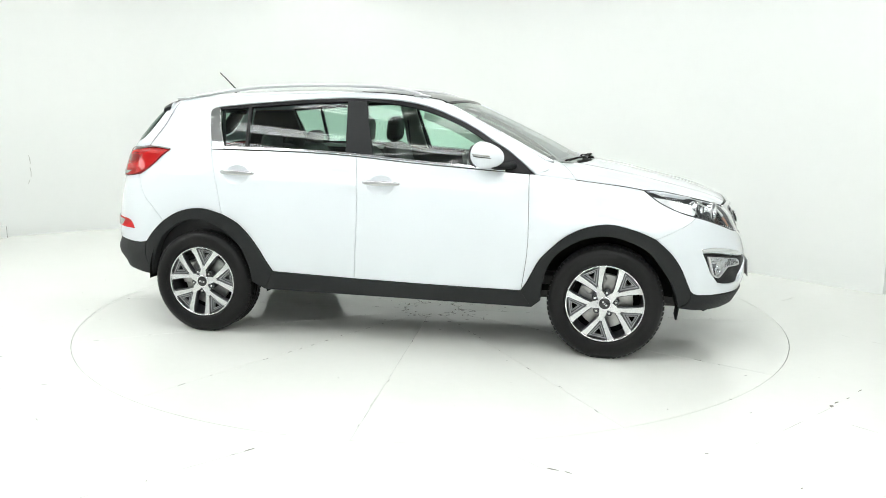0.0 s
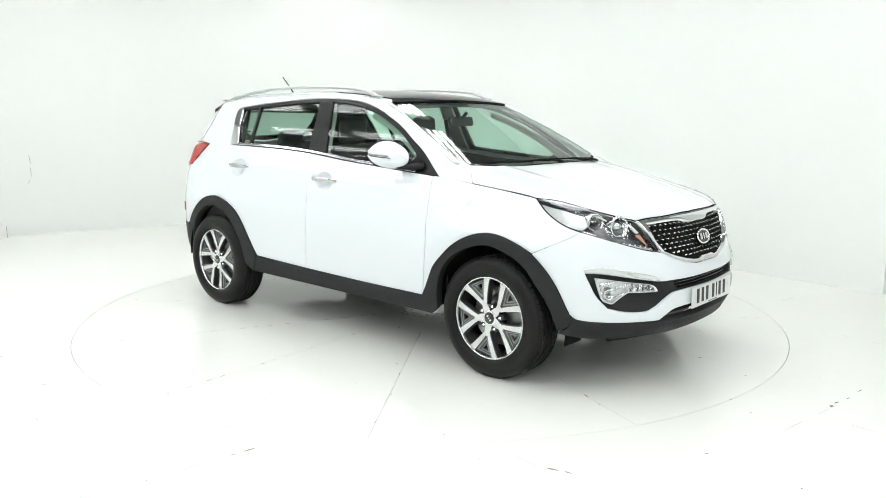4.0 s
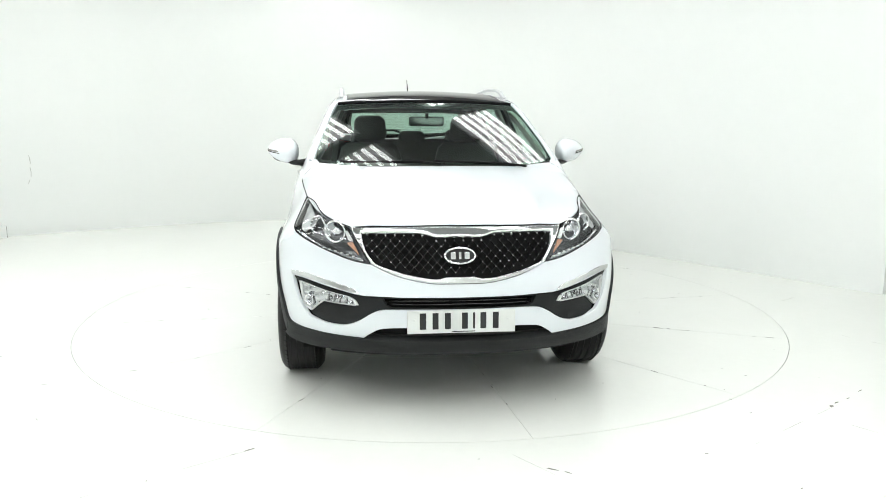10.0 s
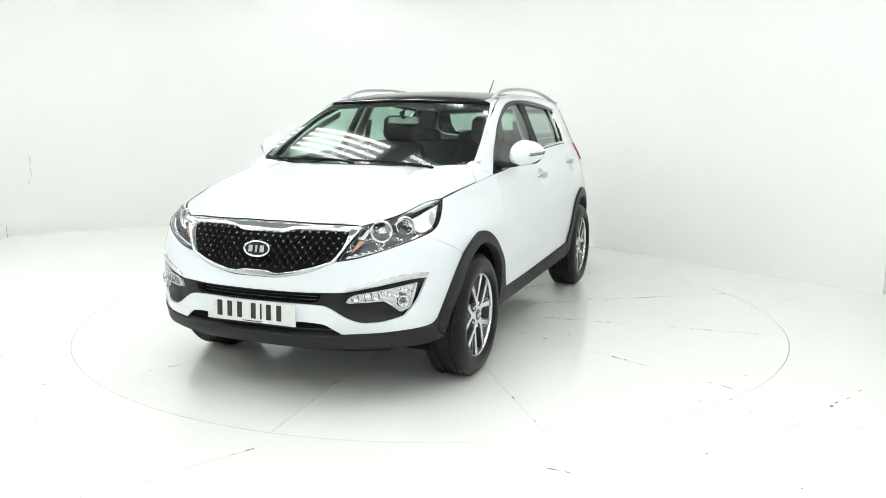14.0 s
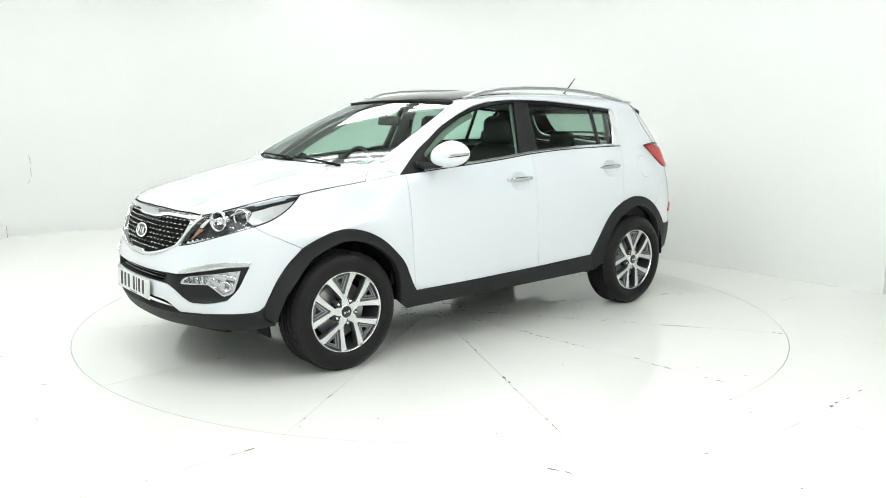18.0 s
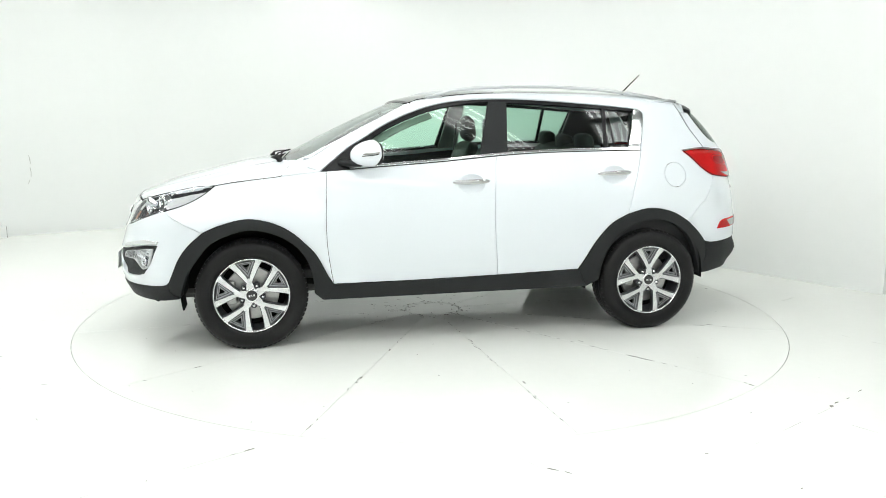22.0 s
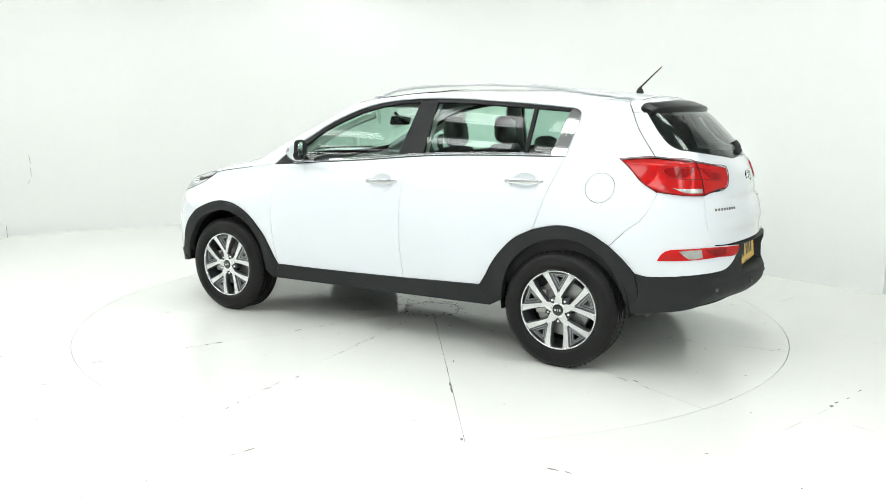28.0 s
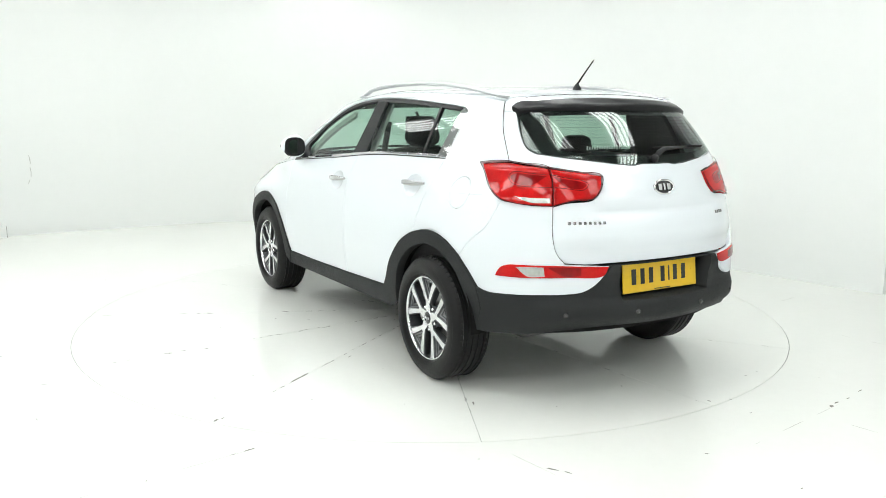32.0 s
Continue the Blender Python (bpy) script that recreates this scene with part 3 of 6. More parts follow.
ARCH_F = [(0.815, 0.394), (0.845, 0.44), (0.876, 0.50), (0.926, 0.592), (0.994, 0.665), (1.063, 0.727), (1.149, 0.777), (1.235, 0.806), (1.323, 0.817),
          (1.409, 0.807), (1.516, 0.775), (1.60, 0.738)]
ARCH_F_END = [(1.60, 0.738), (1.683, 0.664), (1.744, 0.579), (1.781, 0.495), (1.805, 0.438)]
ARCH_F_IN = [(1.74, 0.34), (1.731, 0.385), (1.696, 0.481), (1.633, 0.575), (1.556, 0.667), (1.447, 0.722), (1.324, 0.75), (1.203, 0.731), (1.099, 0.684),
             (1.014, 0.611), (0.964, 0.519), (0.943, 0.425), (0.935, 0.34)]
ARCH_R = [(-0.806, 0.434), (-0.85, 0.50), (-0.892, 0.575), (-0.945, 0.649), (-1.036, 0.74), (-1.15, 0.80)]
ARCH_R_TOP = [(-1.15, 0.80), (-1.279, 0.83), (-1.375, 0.829), (-1.493, 0.797), (-1.60, 0.737)]
ARCH_R_END = [(-1.60, 0.737), (-1.683, 0.661), (-1.742, 0.594)]
ARCH_R_IN = [(-1.715, 0.365), (-1.688, 0.46), (-1.648, 0.56), (-1.581, 0.657), (-1.457, 0.735), (-1.339, 0.759), (-1.225, 0.739), (-1.113, 0.684),
             (-1.023, 0.592), (-0.973, 0.478), (-0.955, 0.36)]
WING_SEAM = [(1.60, 0.738), (1.715, 0.794), (1.79, 0.834), (1.825, 0.862)]
GAP_F = [(0.846, 1.099), (0.852, 0.931), (0.855, 0.754), (0.848, 0.61), (0.83, 0.48), (0.815, 0.394)]
GAP_B = [(-0.251, 0.414), (-0.227, 0.747), (-0.23, 0.962), (-0.248, 1.15), (-0.256, 1.184)]
GAP_R = [(-1.15, 0.80), (-1.16, 0.83), (-1.207, 0.993), (-1.262, 1.15), (-1.283, 1.214)]
BELT_F = [(-0.256, 1.184), (0.098, 1.152), (0.53, 1.121), (0.846, 1.099)]
BELT_R = [(-1.283, 1.214), (-0.788, 1.208), (-0.5, 1.199), (-0.256, 1.184)]
SILL = [(0.815, 0.394), (0.32, 0.400), (-0.251, 0.414)]
SILL_R = [(-0.251, 0.414), (-0.806, 0.434)]
HOOD_EDGE = [(1.52, 1.012), (1.325, 1.043), (1.12, 1.069), (0.885, 1.098)]
CANT = [(0.885, 1.098), (0.71, 1.237), (0.60, 1.303), (0.49, 1.371), (0.345, 1.439), (0.20, 1.494), (0.05, 1.531), (-0.10, 1.547), (-0.305, 1.555),
        (-0.55, 1.549), (-0.81, 1.532), (-1.04, 1.515), (-1.195, 1.501), (-1.29, 1.492)]
ROOF_EDGE = [(-1.595, 1.525), (-1.3, 1.556), (-0.8, 1.58), (-0.3, 1.585), (0.0, 1.568), (0.16, 1.545), (0.29, 1.515)]
SCREEN_EDGE = [(0.29, 1.515), (0.463, 1.437), (0.642, 1.345), (0.80, 1.262), (0.94, 1.18), (0.985, 1.165)]


def rev(run):
    return run[::-1]


def runs(*lines):
    """Joins lines end to end; each leaves out its last point, which the next one starts with."""
    return [list(line[:-1]) for line in lines]


def half(*lines):
    """Lines end to end that make one half of a drawing, from the middle back to the middle."""
    return [list(line[:-1]) for line in lines[:-1]] + [list(lines[-1])]


def ellipse(u, v, a, b, n=16, slant=0.0):
    return [[(u + a * math.cos(2 * math.pi * i / n) * math.cos(slant) - b * math.sin(2 * math.pi * i / n) * math.sin(slant),
              v + a * math.cos(2 * math.pi * i / n) * math.sin(slant) + b * math.sin(2 * math.pi * i / n) * math.cos(slant)) for i in range(n)]]


def on_side(x, z):
    return tuple(lay("side", [(x, z)])[0])


def on_end(y, z, s=1.0):
    """The place on the nose (s = 1) or the tail (s = -1)."""
    return tuple(shoot(np.array([[s * 2.6, y, z]]), np.array([[-s, 0.0, 0.0]]), 2.2)[0])


# handles sit over shallow dishes in the doors
DISH_F, DISH_R = ellipse(-0.075, 1.012, 0.085, 0.058), ellipse(-1.065, 1.055, 0.085, 0.058)
pair("wing", "side", runs(HOOD_EDGE[:3] + [(0.885, 1.098)], [(0.885, 1.098), (0.846, 1.099)], GAP_F, ARCH_F, WING_SEAM,
     [(1.825, 0.862), (1.72, 0.895), (1.62, 0.940), (1.567, 0.975), (1.52, 1.012)]), PAINT, car)
pair("front_door", "side", runs(GAP_F, SILL, GAP_B, BELT_F), PAINT, car, holes=[DISH_F])
pair("rear_door", "side", runs(rev(GAP_B), SILL_R, ARCH_R, GAP_R, BELT_R), PAINT, car, holes=[DISH_R])
QUARTER = runs(rev(GAP_R), ARCH_R_TOP, [(-1.60, 0.737), (-1.694, 0.834), (-1.76, 0.89), (-1.81, 0.98), (-1.828, 1.036)],
     [(-1.828, 1.036), (-1.747, 1.085), (-1.655, 1.169), (-1.60, 1.21)], [(-1.60, 1.21), (-1.70, 1.22), (-1.785, 1.228)],
     [(-1.785, 1.228), (-1.674, 1.376), (-1.595, 1.525)], ROOF_EDGE, SCREEN_EDGE[:-1] + [(0.985, 1.165)], [(0.985, 1.165), (0.97, 1.13), (0.885, 1.098)], CANT,
     [(-1.29, 1.492), (-1.333, 1.464), (-1.32, 1.372), (-1.283, 1.214)])
CAP = ellipse(-1.517, 1.051, 0.082, 0.082, 20)
panel("quarter_panel", "side", QUARTER, PAINT, car, holes=[CAP])
panel("quarter_panel", "side", QUARTER, PAINT, car, mirror=True)
panel("fuel_flap", "side", CAP, PAINT, car, label="round white fuel flap")
for d in (DISH_F, DISH_R):
    c = np.array(d[0]).mean(0)
    pair("handle_dish", "side", d, PAINT, car, gap=-0.004, thick=0.01, grid=0.012, spacing=0.01,
         bulge=lambda p, c=c: -0.004 - 0.022 * np.clip(1 - ((p[:, 0] - c[0]) / 0.088) ** 2 - ((p[:, 2] - c[1]) / 0.06) ** 2, 0, 1))
pair("sill_cladding", "side", runs(SILL, SILL_R, [(-0.806, 0.434), (-0.87, 0.314)], [(-0.87, 0.314), (0.88, 0.293)], [(0.88, 0.293), (0.815, 0.394)]), PLASTIC, car, off=0.011, gap=0.0006)
pair("wheel_arch", "side", runs(ARCH_F, ARCH_F_END, [(1.805, 0.438), (1.80, 0.38), (1.74, 0.34)], ARCH_F_IN, [(0.935, 0.34), (0.88, 0.293)], [(0.88, 0.293), (0.815, 0.394)]), PLASTIC, car, off=0.014, thick=0.05, gap=0.0006)
pair("wheel_arch", "side", runs(ARCH_R, ARCH_R_TOP, ARCH_R_END, [(-1.742, 0.594), (-1.76, 0.48), (-1.715, 0.365)], ARCH_R_IN, [(-0.955, 0.36), (-0.87, 0.314)], [(-0.87, 0.314), (-0.806, 0.434)]), PLASTIC, car, off=0.014, thick=0.05, gap=0.0006)

# glass and its black frames; the panes are barrelled from sill to roof
def barrel(p):
    return 0.014 - (np.clip(p[:, 2] - 1.365, -0.17, 0.17) / 0.917) ** 2 / (2 * 1.05) - (p[:, 0] + 0.35) ** 2 * 0.012


GLASS_F = runs([(0.555, 1.139), (0.665, 1.203), (0.59, 1.268), (0.49, 1.336), (0.325, 1.416), (0.17, 1.471), (-0.022, 1.512), (-0.232, 1.533)], [(-0.232, 1.533), (-0.145, 1.190)], [(-0.145, 1.190), (0.555, 1.134)])
GLASS_R = runs([(-0.362, 1.526), (-0.583, 1.520), (-0.81, 1.506), (-1.031, 1.492)], [(-1.031, 1.492), (-1.017, 1.222)], [(-1.017, 1.222), (-0.335, 1.20)], [(-0.335, 1.20), (-0.362, 1.526)])
GLASS_Q = runs([(-1.058, 1.489), (-1.262, 1.475)], [(-1.262, 1.475), (-1.227, 1.335), (-1.185, 1.224)], [(-1.185, 1.224), (-1.045, 1.222)], [(-1.045, 1.222), (-1.058, 1.489)])
pair("window_frame", "side", runs(CANT, [(-1.29, 1.492), (-1.25, 1.35), (-1.20, 1.214)], [(-1.20, 1.214), (-0.788, 1.21), (-0.5, 1.20), (-0.256, 1.184), (0.098, 1.152), (0.53, 1.121), (0.885, 1.098)]),
     SATINBLACK, car, holes=[GLASS_F, GLASS_R, GLASS_Q], off=-0.006)
for g in (GLASS_F, GLASS_R, GLASS_Q):
    pair("side_window", "side", g, GLASS if g is GLASS_F else REARGLASS, car, off=-0.018, thick=0.004, gap=-0.006, bulge=barrel)

# chrome strips along the belt and behind the quarter window
pair("belt_strip", "side", runs([(0.70, 1.1135), (0.53, 1.126), (0.098, 1.157), (-0.256, 1.189), (-0.5, 1.204), (-0.788, 1.213), (-1.20, 1.219)],
     [(-1.20, 1.219), (-1.20, 1.232)], [(-1.20, 1.232), (-0.788, 1.226), (-0.5, 1.217), (-0.256, 1.202), (0.098, 1.170), (0.53, 1.139), (0.70, 1.126)],
     [(0.70, 1.126), (0.70, 1.1135)]), CHROME, car, off=0.006, thick=0.016, gap=0, edge=0.002)
pair("quarter_trim", "side", runs([(-1.272, 1.489), (-1.305, 1.489), (-1.333, 1.464), (-1.33, 1.42), (-1.318, 1.365), (-1.281, 1.219)], [(-1.281, 1.219), (-1.185, 1.219)],
     [(-1.185, 1.219), (-1.228, 1.335), (-1.262, 1.475)], [(-1.262, 1.475), (-1.272, 1.489)]), CHROME, car, off=0.004, thick=0.02, gap=0.001, grid=0.025,
     bulge=lambda p: -((p[:, 2] - 1.36) / 0.917) ** 2 / (2 * 1.2))
pair("pillar_cover", "side", runs([(-0.232, 1.527), (-0.305, 1.535), (-0.362, 1.530)], [(-0.362, 1.530), (-0.335, 1.198)], [(-0.335, 1.198), (-0.145, 1.188)], [(-0.145, 1.188), (-0.232, 1.527)]),
     PLASTIC, car, off=-0.003, thick=0.01)

# ---- bonnet, windscreen, roof ----
S = [on_side(x, z)[:2] for x, z in HOOD_EDGE[:3]]
LAMP_TOP = [(1.985, 0.524), (1.91, 0.606), (1.79, 0.680), (1.64, 0.728), S[0]]
panel("bonnet", "top", half([(2.045, 0), (2.030, 0.284), (1.985, 0.524)], LAMP_TOP, [S[0], S[1], S[2]], [S[2], (1.055, 0.745), (1.022, 0.70)],
      [(1.022, 0.70), (1.048, 0.62), (1.098, 0.50), (1.163, 0.30), (1.195, 0)]), PAINT, car, both=True, grid=0.04,
      bulge=lambda p: 0.006 * np.exp(-((np.abs(p[:, 1]) - 0.42 - 0.10 * (1.9 - p[:, 0])) / 0.03) ** 2))
# dark tubes laid in the gaps round the bonnet to paint their shade
def gap_line(pts, r=0.0022, depth=0.0022):
    for s in (1, -1):
        bm = bmesh.new()
        line = rounded([[np.array(p) for p in pts]], 0.03, False)
        flat = lay("top", line)
        tube(bm, [Vector((q[0], q[1] * s, q[2])) for q in flat - normals(flat) * depth], r, 6)
        part("gap_shade", bm, MATBLACK, car, smooth=True)


gap_line([S[0], S[1], S[2]])
gap_line([S[2], (1.058, 0.745), (1.0235, 0.701)], 0.0028)
gap_line([(2.046, 0), (2.031, 0.284), (1.986, 0.524)], 0.0035, 0.002)
LOW = [on_side(x, z)[:2] for x, z in ((0.985, 1.165), (0.968, 1.13), (0.885, 1.0985), (1.0, 1.0845))]
for side in (False, True):
    panel("scuttle_corner", "top", runs([S[2], (1.058, 0.745), (1.025, 0.702)], [(1.025, 0.702), (0.982, 0.722)], [(0.982, 0.722), LOW[0]], [LOW[0], LOW[1], LOW[2]], [LOW[2], LOW[3], S[2]]), PAINT, car, mirror=side, spacing=0.012, grid=0.02, gap=-0.0008, edge=0.0006)
panel("cowl", "top", half([(1.193, 0), (1.161, 0.30), (1.096, 0.50), (1.046, 0.62), (1.020, 0.70)], [(1.020, 0.70), (1.0, 0.715), (0.97, 0.715)], [(0.97, 0.715), (1.03, 0.595), (1.10, 0.35), (1.13, 0)]),
      MATBLACK, car, both=True, off=-0.012)
SCREEN = half([(1.15, 0), (1.118, 0.35), (1.045, 0.595), (0.976, 0.736)], [(0.976, 0.736), (0.80, 0.710), (0.642, 0.680), (0.463, 0.646), (0.30, 0.609)], [(0.30, 0.609), (0.315, 0.3), (0.318, 0)])
CLEAR = half([(1.118, 0), (1.086, 0.35), (1.012, 0.585), (0.955, 0.712)], [(0.955, 0.712), (0.80, 0.690), (0.642, 0.660), (0.463, 0.624), (0.385, 0.592)], [(0.385, 0.592), (0.385, 0.3), (0.385, 0)])


def sweep_terms(x, y):
    return np.stack([x ** 0, x, y * y, x * y * y, y ** 4], -1)


def sweep(p):
    """Draws the windscreen onto one even double curve."""
    return 0.88 * (sweep_terms(p[:, 0], p[:, 1]) @ SWEEP - BEND * p[:, 0] ** 2 - p[:, 2])


BEND = 0.092
sample = lay("top", [(x, y * (0.62 + 0.178 * (x - 0.3))) for x in np.linspace(0.29, 1.09, 20) for y in (0.0, 0.25, 0.5, 0.75, 0.9, 1.0)])
SWEEP = np.linalg.lstsq(sweep_terms(sample[:, 0], sample[:, 1]), sample[:, 2] + BEND * sample[:, 0] ** 2, rcond=None)[0]
panel("windscreen", "top", SCREEN, SHIELD, car, both=True, off=-0.004, thick=0.005, gap=0.004, bulge=sweep).visible_shadow = False
panel("windscreen_border", "top", SCREEN, GLOSSBLACK, car, both=True, holes=[CLEAR], off=-0.009, thick=0.003, gap=0.004, bulge=sweep)
R = [on_side(x, z)[:2] for x, z in ROOF_EDGE]
EDGE_OUT = [on_side(x, z)[:2] for x, z in SCREEN_EDGE[:5]]
for side in (False, True):
    panel("pillar_edge", "top", runs(EDGE_OUT, [EDGE_OUT[-1], (0.984, 0.739)], [(0.984, 0.739), (0.80, 0.712), (0.642, 0.682), (0.463, 0.648), (0.29, 0.609)], [(0.29, 0.609), EDGE_OUT[0]]), PAINT, car, mirror=side, spacing=0.02, grid=0.012, gap=-0.001, edge=0.0008, thick=0.03)
SEAM_Y = 0.535
panel("roof_side", "top", runs([R[0], R[1], R[2], R[3], R[4], R[5], R[6]], [R[6], (0.262, 0.575), (0.225, SEAM_Y)], [(0.225, SEAM_Y), (-0.3, SEAM_Y), (-0.93, SEAM_Y)], [(-0.93, SEAM_Y), (-1.3, SEAM_Y), (-1.61, SEAM_Y)], [(-1.61, SEAM_Y), R[0]]), PAINT, car, gap=0.0)
panel("roof_side", "top", runs([R[0], R[1], R[2], R[3], R[4], R[5], R[6]], [R[6], (0.262, 0.575), (0.225, SEAM_Y)], [(0.225, SEAM_Y), (-0.3, SEAM_Y), (-0.93, SEAM_Y)], [(-0.93, SEAM_Y), (-1.3, SEAM_Y), (-1.61, SEAM_Y)], [(-1.61, SEAM_Y), R[0]]), PAINT, car, gap=0.0, mirror=True)
panel("sunroof", "top", half([(0.312, 0), (0.308, 0.3), (0.292, 0.605)], [(0.292, 0.605), (0.262, 0.573), (0.225, SEAM_Y - 0.002)], [(0.225, SEAM_Y - 0.002), (-0.3, SEAM_Y)], [(-0.3, SEAM_Y), (-0.30, 0)]), ROOFGLASS, car, both=True, off=0.004, label="gloss black front pane of the glass roof")
panel("sunroof", "top", half([(-0.306, 0), (-0.306, SEAM_Y)], [(-0.306, SEAM_Y), (-0.93, SEAM_Y)], [(-0.93, SEAM_Y), (-0.945, 0.3), (-0.95, 0)]), ROOFGLASS, car, both=True, off=0.0, label="gloss black rear pane of the glass roof")
panel("roof", "top", half([(-0.956, 0), (-0.951, 0.3), (-0.936, SEAM_Y)], [(-0.936, SEAM_Y), (-1.3, SEAM_Y), (-1.61, SEAM_Y)], [(-1.61, SEAM_Y), (-1.65, 0.3), (-1.66, 0)]), PAINT, car, both=True)
panel("headlining", "top", half([(0.30, 0), (0.28, 0.54)], [(0.28, 0.54), (-0.3, 0.545), (-1.6, 0.535)], [(-1.6, 0.535), (-1.62, 0)]), LIGHTTRIM, car, both=True, off=-0.045, thick=0.0)

# roof rails
for s in (1, -1):
    line = [(0.17, 1.553), (0.10, 1.585), (0.0, 1.613), (-0.15, 1.630), (-0.4, 1.641), (-0.7, 1.643), (-1.0, 1.630), (-1.25, 1.604), (-1.45, 1.574), (-1.60, 1.545)]
    bm = bmesh.new()
    tube(bm, [(x, s * (0.583 - 0.012 * (abs(x + 0.7) / 0.9) ** 2), z - 0.008) for x, z in line], 0.019, 10, 0.62, [0.5, 0.9] + [1] * 6 + [0.9, 0.5])
    rail = part("roof_rail", bm, SATINSILVER, car, "satin silver roof rail", True)
    for x, z in ((0.12, 1.562), (-1.56, 1.545)):
        bm = bmesh.new()
        tube(bm, [(x + 0.055, s * 0.578, z), (x, s * 0.58, z + 0.006), (x - 0.055, s * 0.578, z)], 0.018, 8, 0.5, [0.6, 1, 0.6])
        part("rail_foot", bm, SATINSILVER, rail, smooth=True)

# aerial
bm = bmesh.new()
lathe(bm, [(0.001, 0.028), (0.008, 0.026), (0.013, 0.017), (0.023, 0.0), (0.026, -0.012)], 20, "z", (-1.468, 0, 1.60))
aerial = part("aerial_base", bm, PLASTIC, car, smooth=True)
bm = bmesh.new()
tube(bm, [(-1.472, 0, 1.625), (-1.535, 0, 1.687), (-1.600, 0, 1.748)], 0.0042, 8, 1.0, [1.3, 1, 0.7])
part("aerial_rod", bm, MATBLACK, aerial, smooth=True)

# ---- the nose ----
LAMP_LOW = [(2.094, 0.434, 0.744), (2.062, 0.510, 0.757), (2.012, 0.600, 0.784), (1.950, 0.682, 0.814), (1.899, 0.737, 0.836), on_side(1.825, 0.862)]
GR_LOW = [(0, 0.655), (0.142, 0.658), (0.306, 0.692), (0.425, 0.742)]
POD = half([(0, 0.592), (0.278, 0.593), (2.150, 0.382, 0.596), (2.121, 0.482, 0.599), (2.065, 0.597, 0.621), (1.945, 0.746, 0.651), (1.867, 0.811, 0.656)],
           [(1.867, 0.811, 0.656), (1.889, 0.800, 0.608), (1.920, 0.777, 0.537), (1.967, 0.732, 0.470)],
           [(1.967, 0.732, 0.470), (2.028, 0.666, 0.451), (2.076, 0.600, 0.446), (2.104, 0.549, 0.449), (2.130, 0.489, 0.474), (2.146, 0.437, 0.508), (2.156, 0.393, 0.529), (0.321, 0.535), (0, 0.536)])
panel("front_bumper", "front", half(GR_LOW + [(2.094, 0.434, 0.746)], LAMP_LOW, [on_side(*q) for q in rev(WING_SEAM)],
      [on_side(1.6, 0.738), on_side(1.683, 0.664), on_side(1.744, 0.579), on_side(1.781, 0.495), on_side(1.805, 0.438)], [on_side(1.805, 0.438), (1.825, 0.822, 0.414), (1.895, 0.781, 0.402), (1.995, 0.690, 0.396), (2.080, 0.564, 0.391), (2.12, 0.465, 0.386)],
      [(2.12, 0.465, 0.386), (0.432, 0.412), (0.39, 0.436), (0.33, 0.444), (0, 0.447)]), PAINT, car, both=True, holes=[POD], grid=0.03, gap=0.0007, edge=0.0013)
SLOT = half([(0, 0.585), (0.278, 0.586), (0.372, 0.586)], [(0.372, 0.586), (0.36, 0.56), (0.335, 0.543)], [(0.335, 0.543), (0, 0.541)])
panel("bumper_insert", "front", POD, PLASTIC, car, both=True, holes=[SLOT], off=-0.008, thick=0.05, grid=0.03,
      bulge=lambda p: -0.022 * step(0.40, 0.55, np.abs(p[:, 1])) * step(0.445, 0.48, p[:, 2]) * (1 - step(0.60, 0.66, p[:, 2])))
panel("air_slot", "front", SLOT, MATBLACK, car, both=True, off=-0.045, thick=0.01, gap=-0.008)
for z in (0.555, 0.572):
    bm = bmesh.new()
    pts = [Vector(on_end(y, z)) - Vector((0.03, 0, 0)) for y in np.linspace(-0.35, 0.35, 13)]
    tube(bm, pts, 0.005, 6)
    part("slot_bar", bm, GLOSSBLACK, car, smooth=True)
INTAKE = half([(0, 0.446), (0.33, 0.443), (0.39, 0.435), (0.43, 0.412)], [(0.43, 0.412), (0.462, 0.388)], [(0.462, 0.388), (0.226, 0.379), (0, 0.382)])
panel("lower_intake", "front", INTAKE, MATBLACK, car, both=True, off=-0.05, thick=0.01, gap=-0.01)
panel("front_lip", "front", half([(0, 0.381), (0.226, 0.378), (2.12, 0.465, 0.384)], [(2.12, 0.465, 0.384), (2.080, 0.564, 0.389), (1.995, 0.690, 0.394), (1.895, 0.781, 0.400), (1.825, 0.822, 0.412), on_side(1.805, 0.438)], [on_side(1.805, 0.438), on_side(1.80, 0.37), on_side(1.745, 0.335)],
      [on_side(1.745, 0.335), (1.873, 0.747, 0.318), (2.029, 0.576, 0.318), (0.457, 0.315), (0.286, 0.310), (0, 0.310)]), PLASTIC, car, both=True, off=0.008, thick=0.04, grid=0.03,
      gap=0.0006, bulge=lambda p: 0.012 * (1 - step(0.32, 0.375, p[:, 2])) + 0.006 * (1 - step(1.80, 1.93, p[:, 0])))
panel("splitter", "front", half([(0, 0.308), (0.30, 0.308), (2.06, 0.50, 0.312)], [(2.06, 0.50, 0.312), (1.95, 0.66, 0.312)], [(1.95, 0.66, 0.312), (1.95, 0.66, 0.25)], [(1.95, 0.66, 0.25), (0.3, 0.25), (0, 0.25)]), MATBLACK, car, both=True, off=-0.03, grid=0.05)

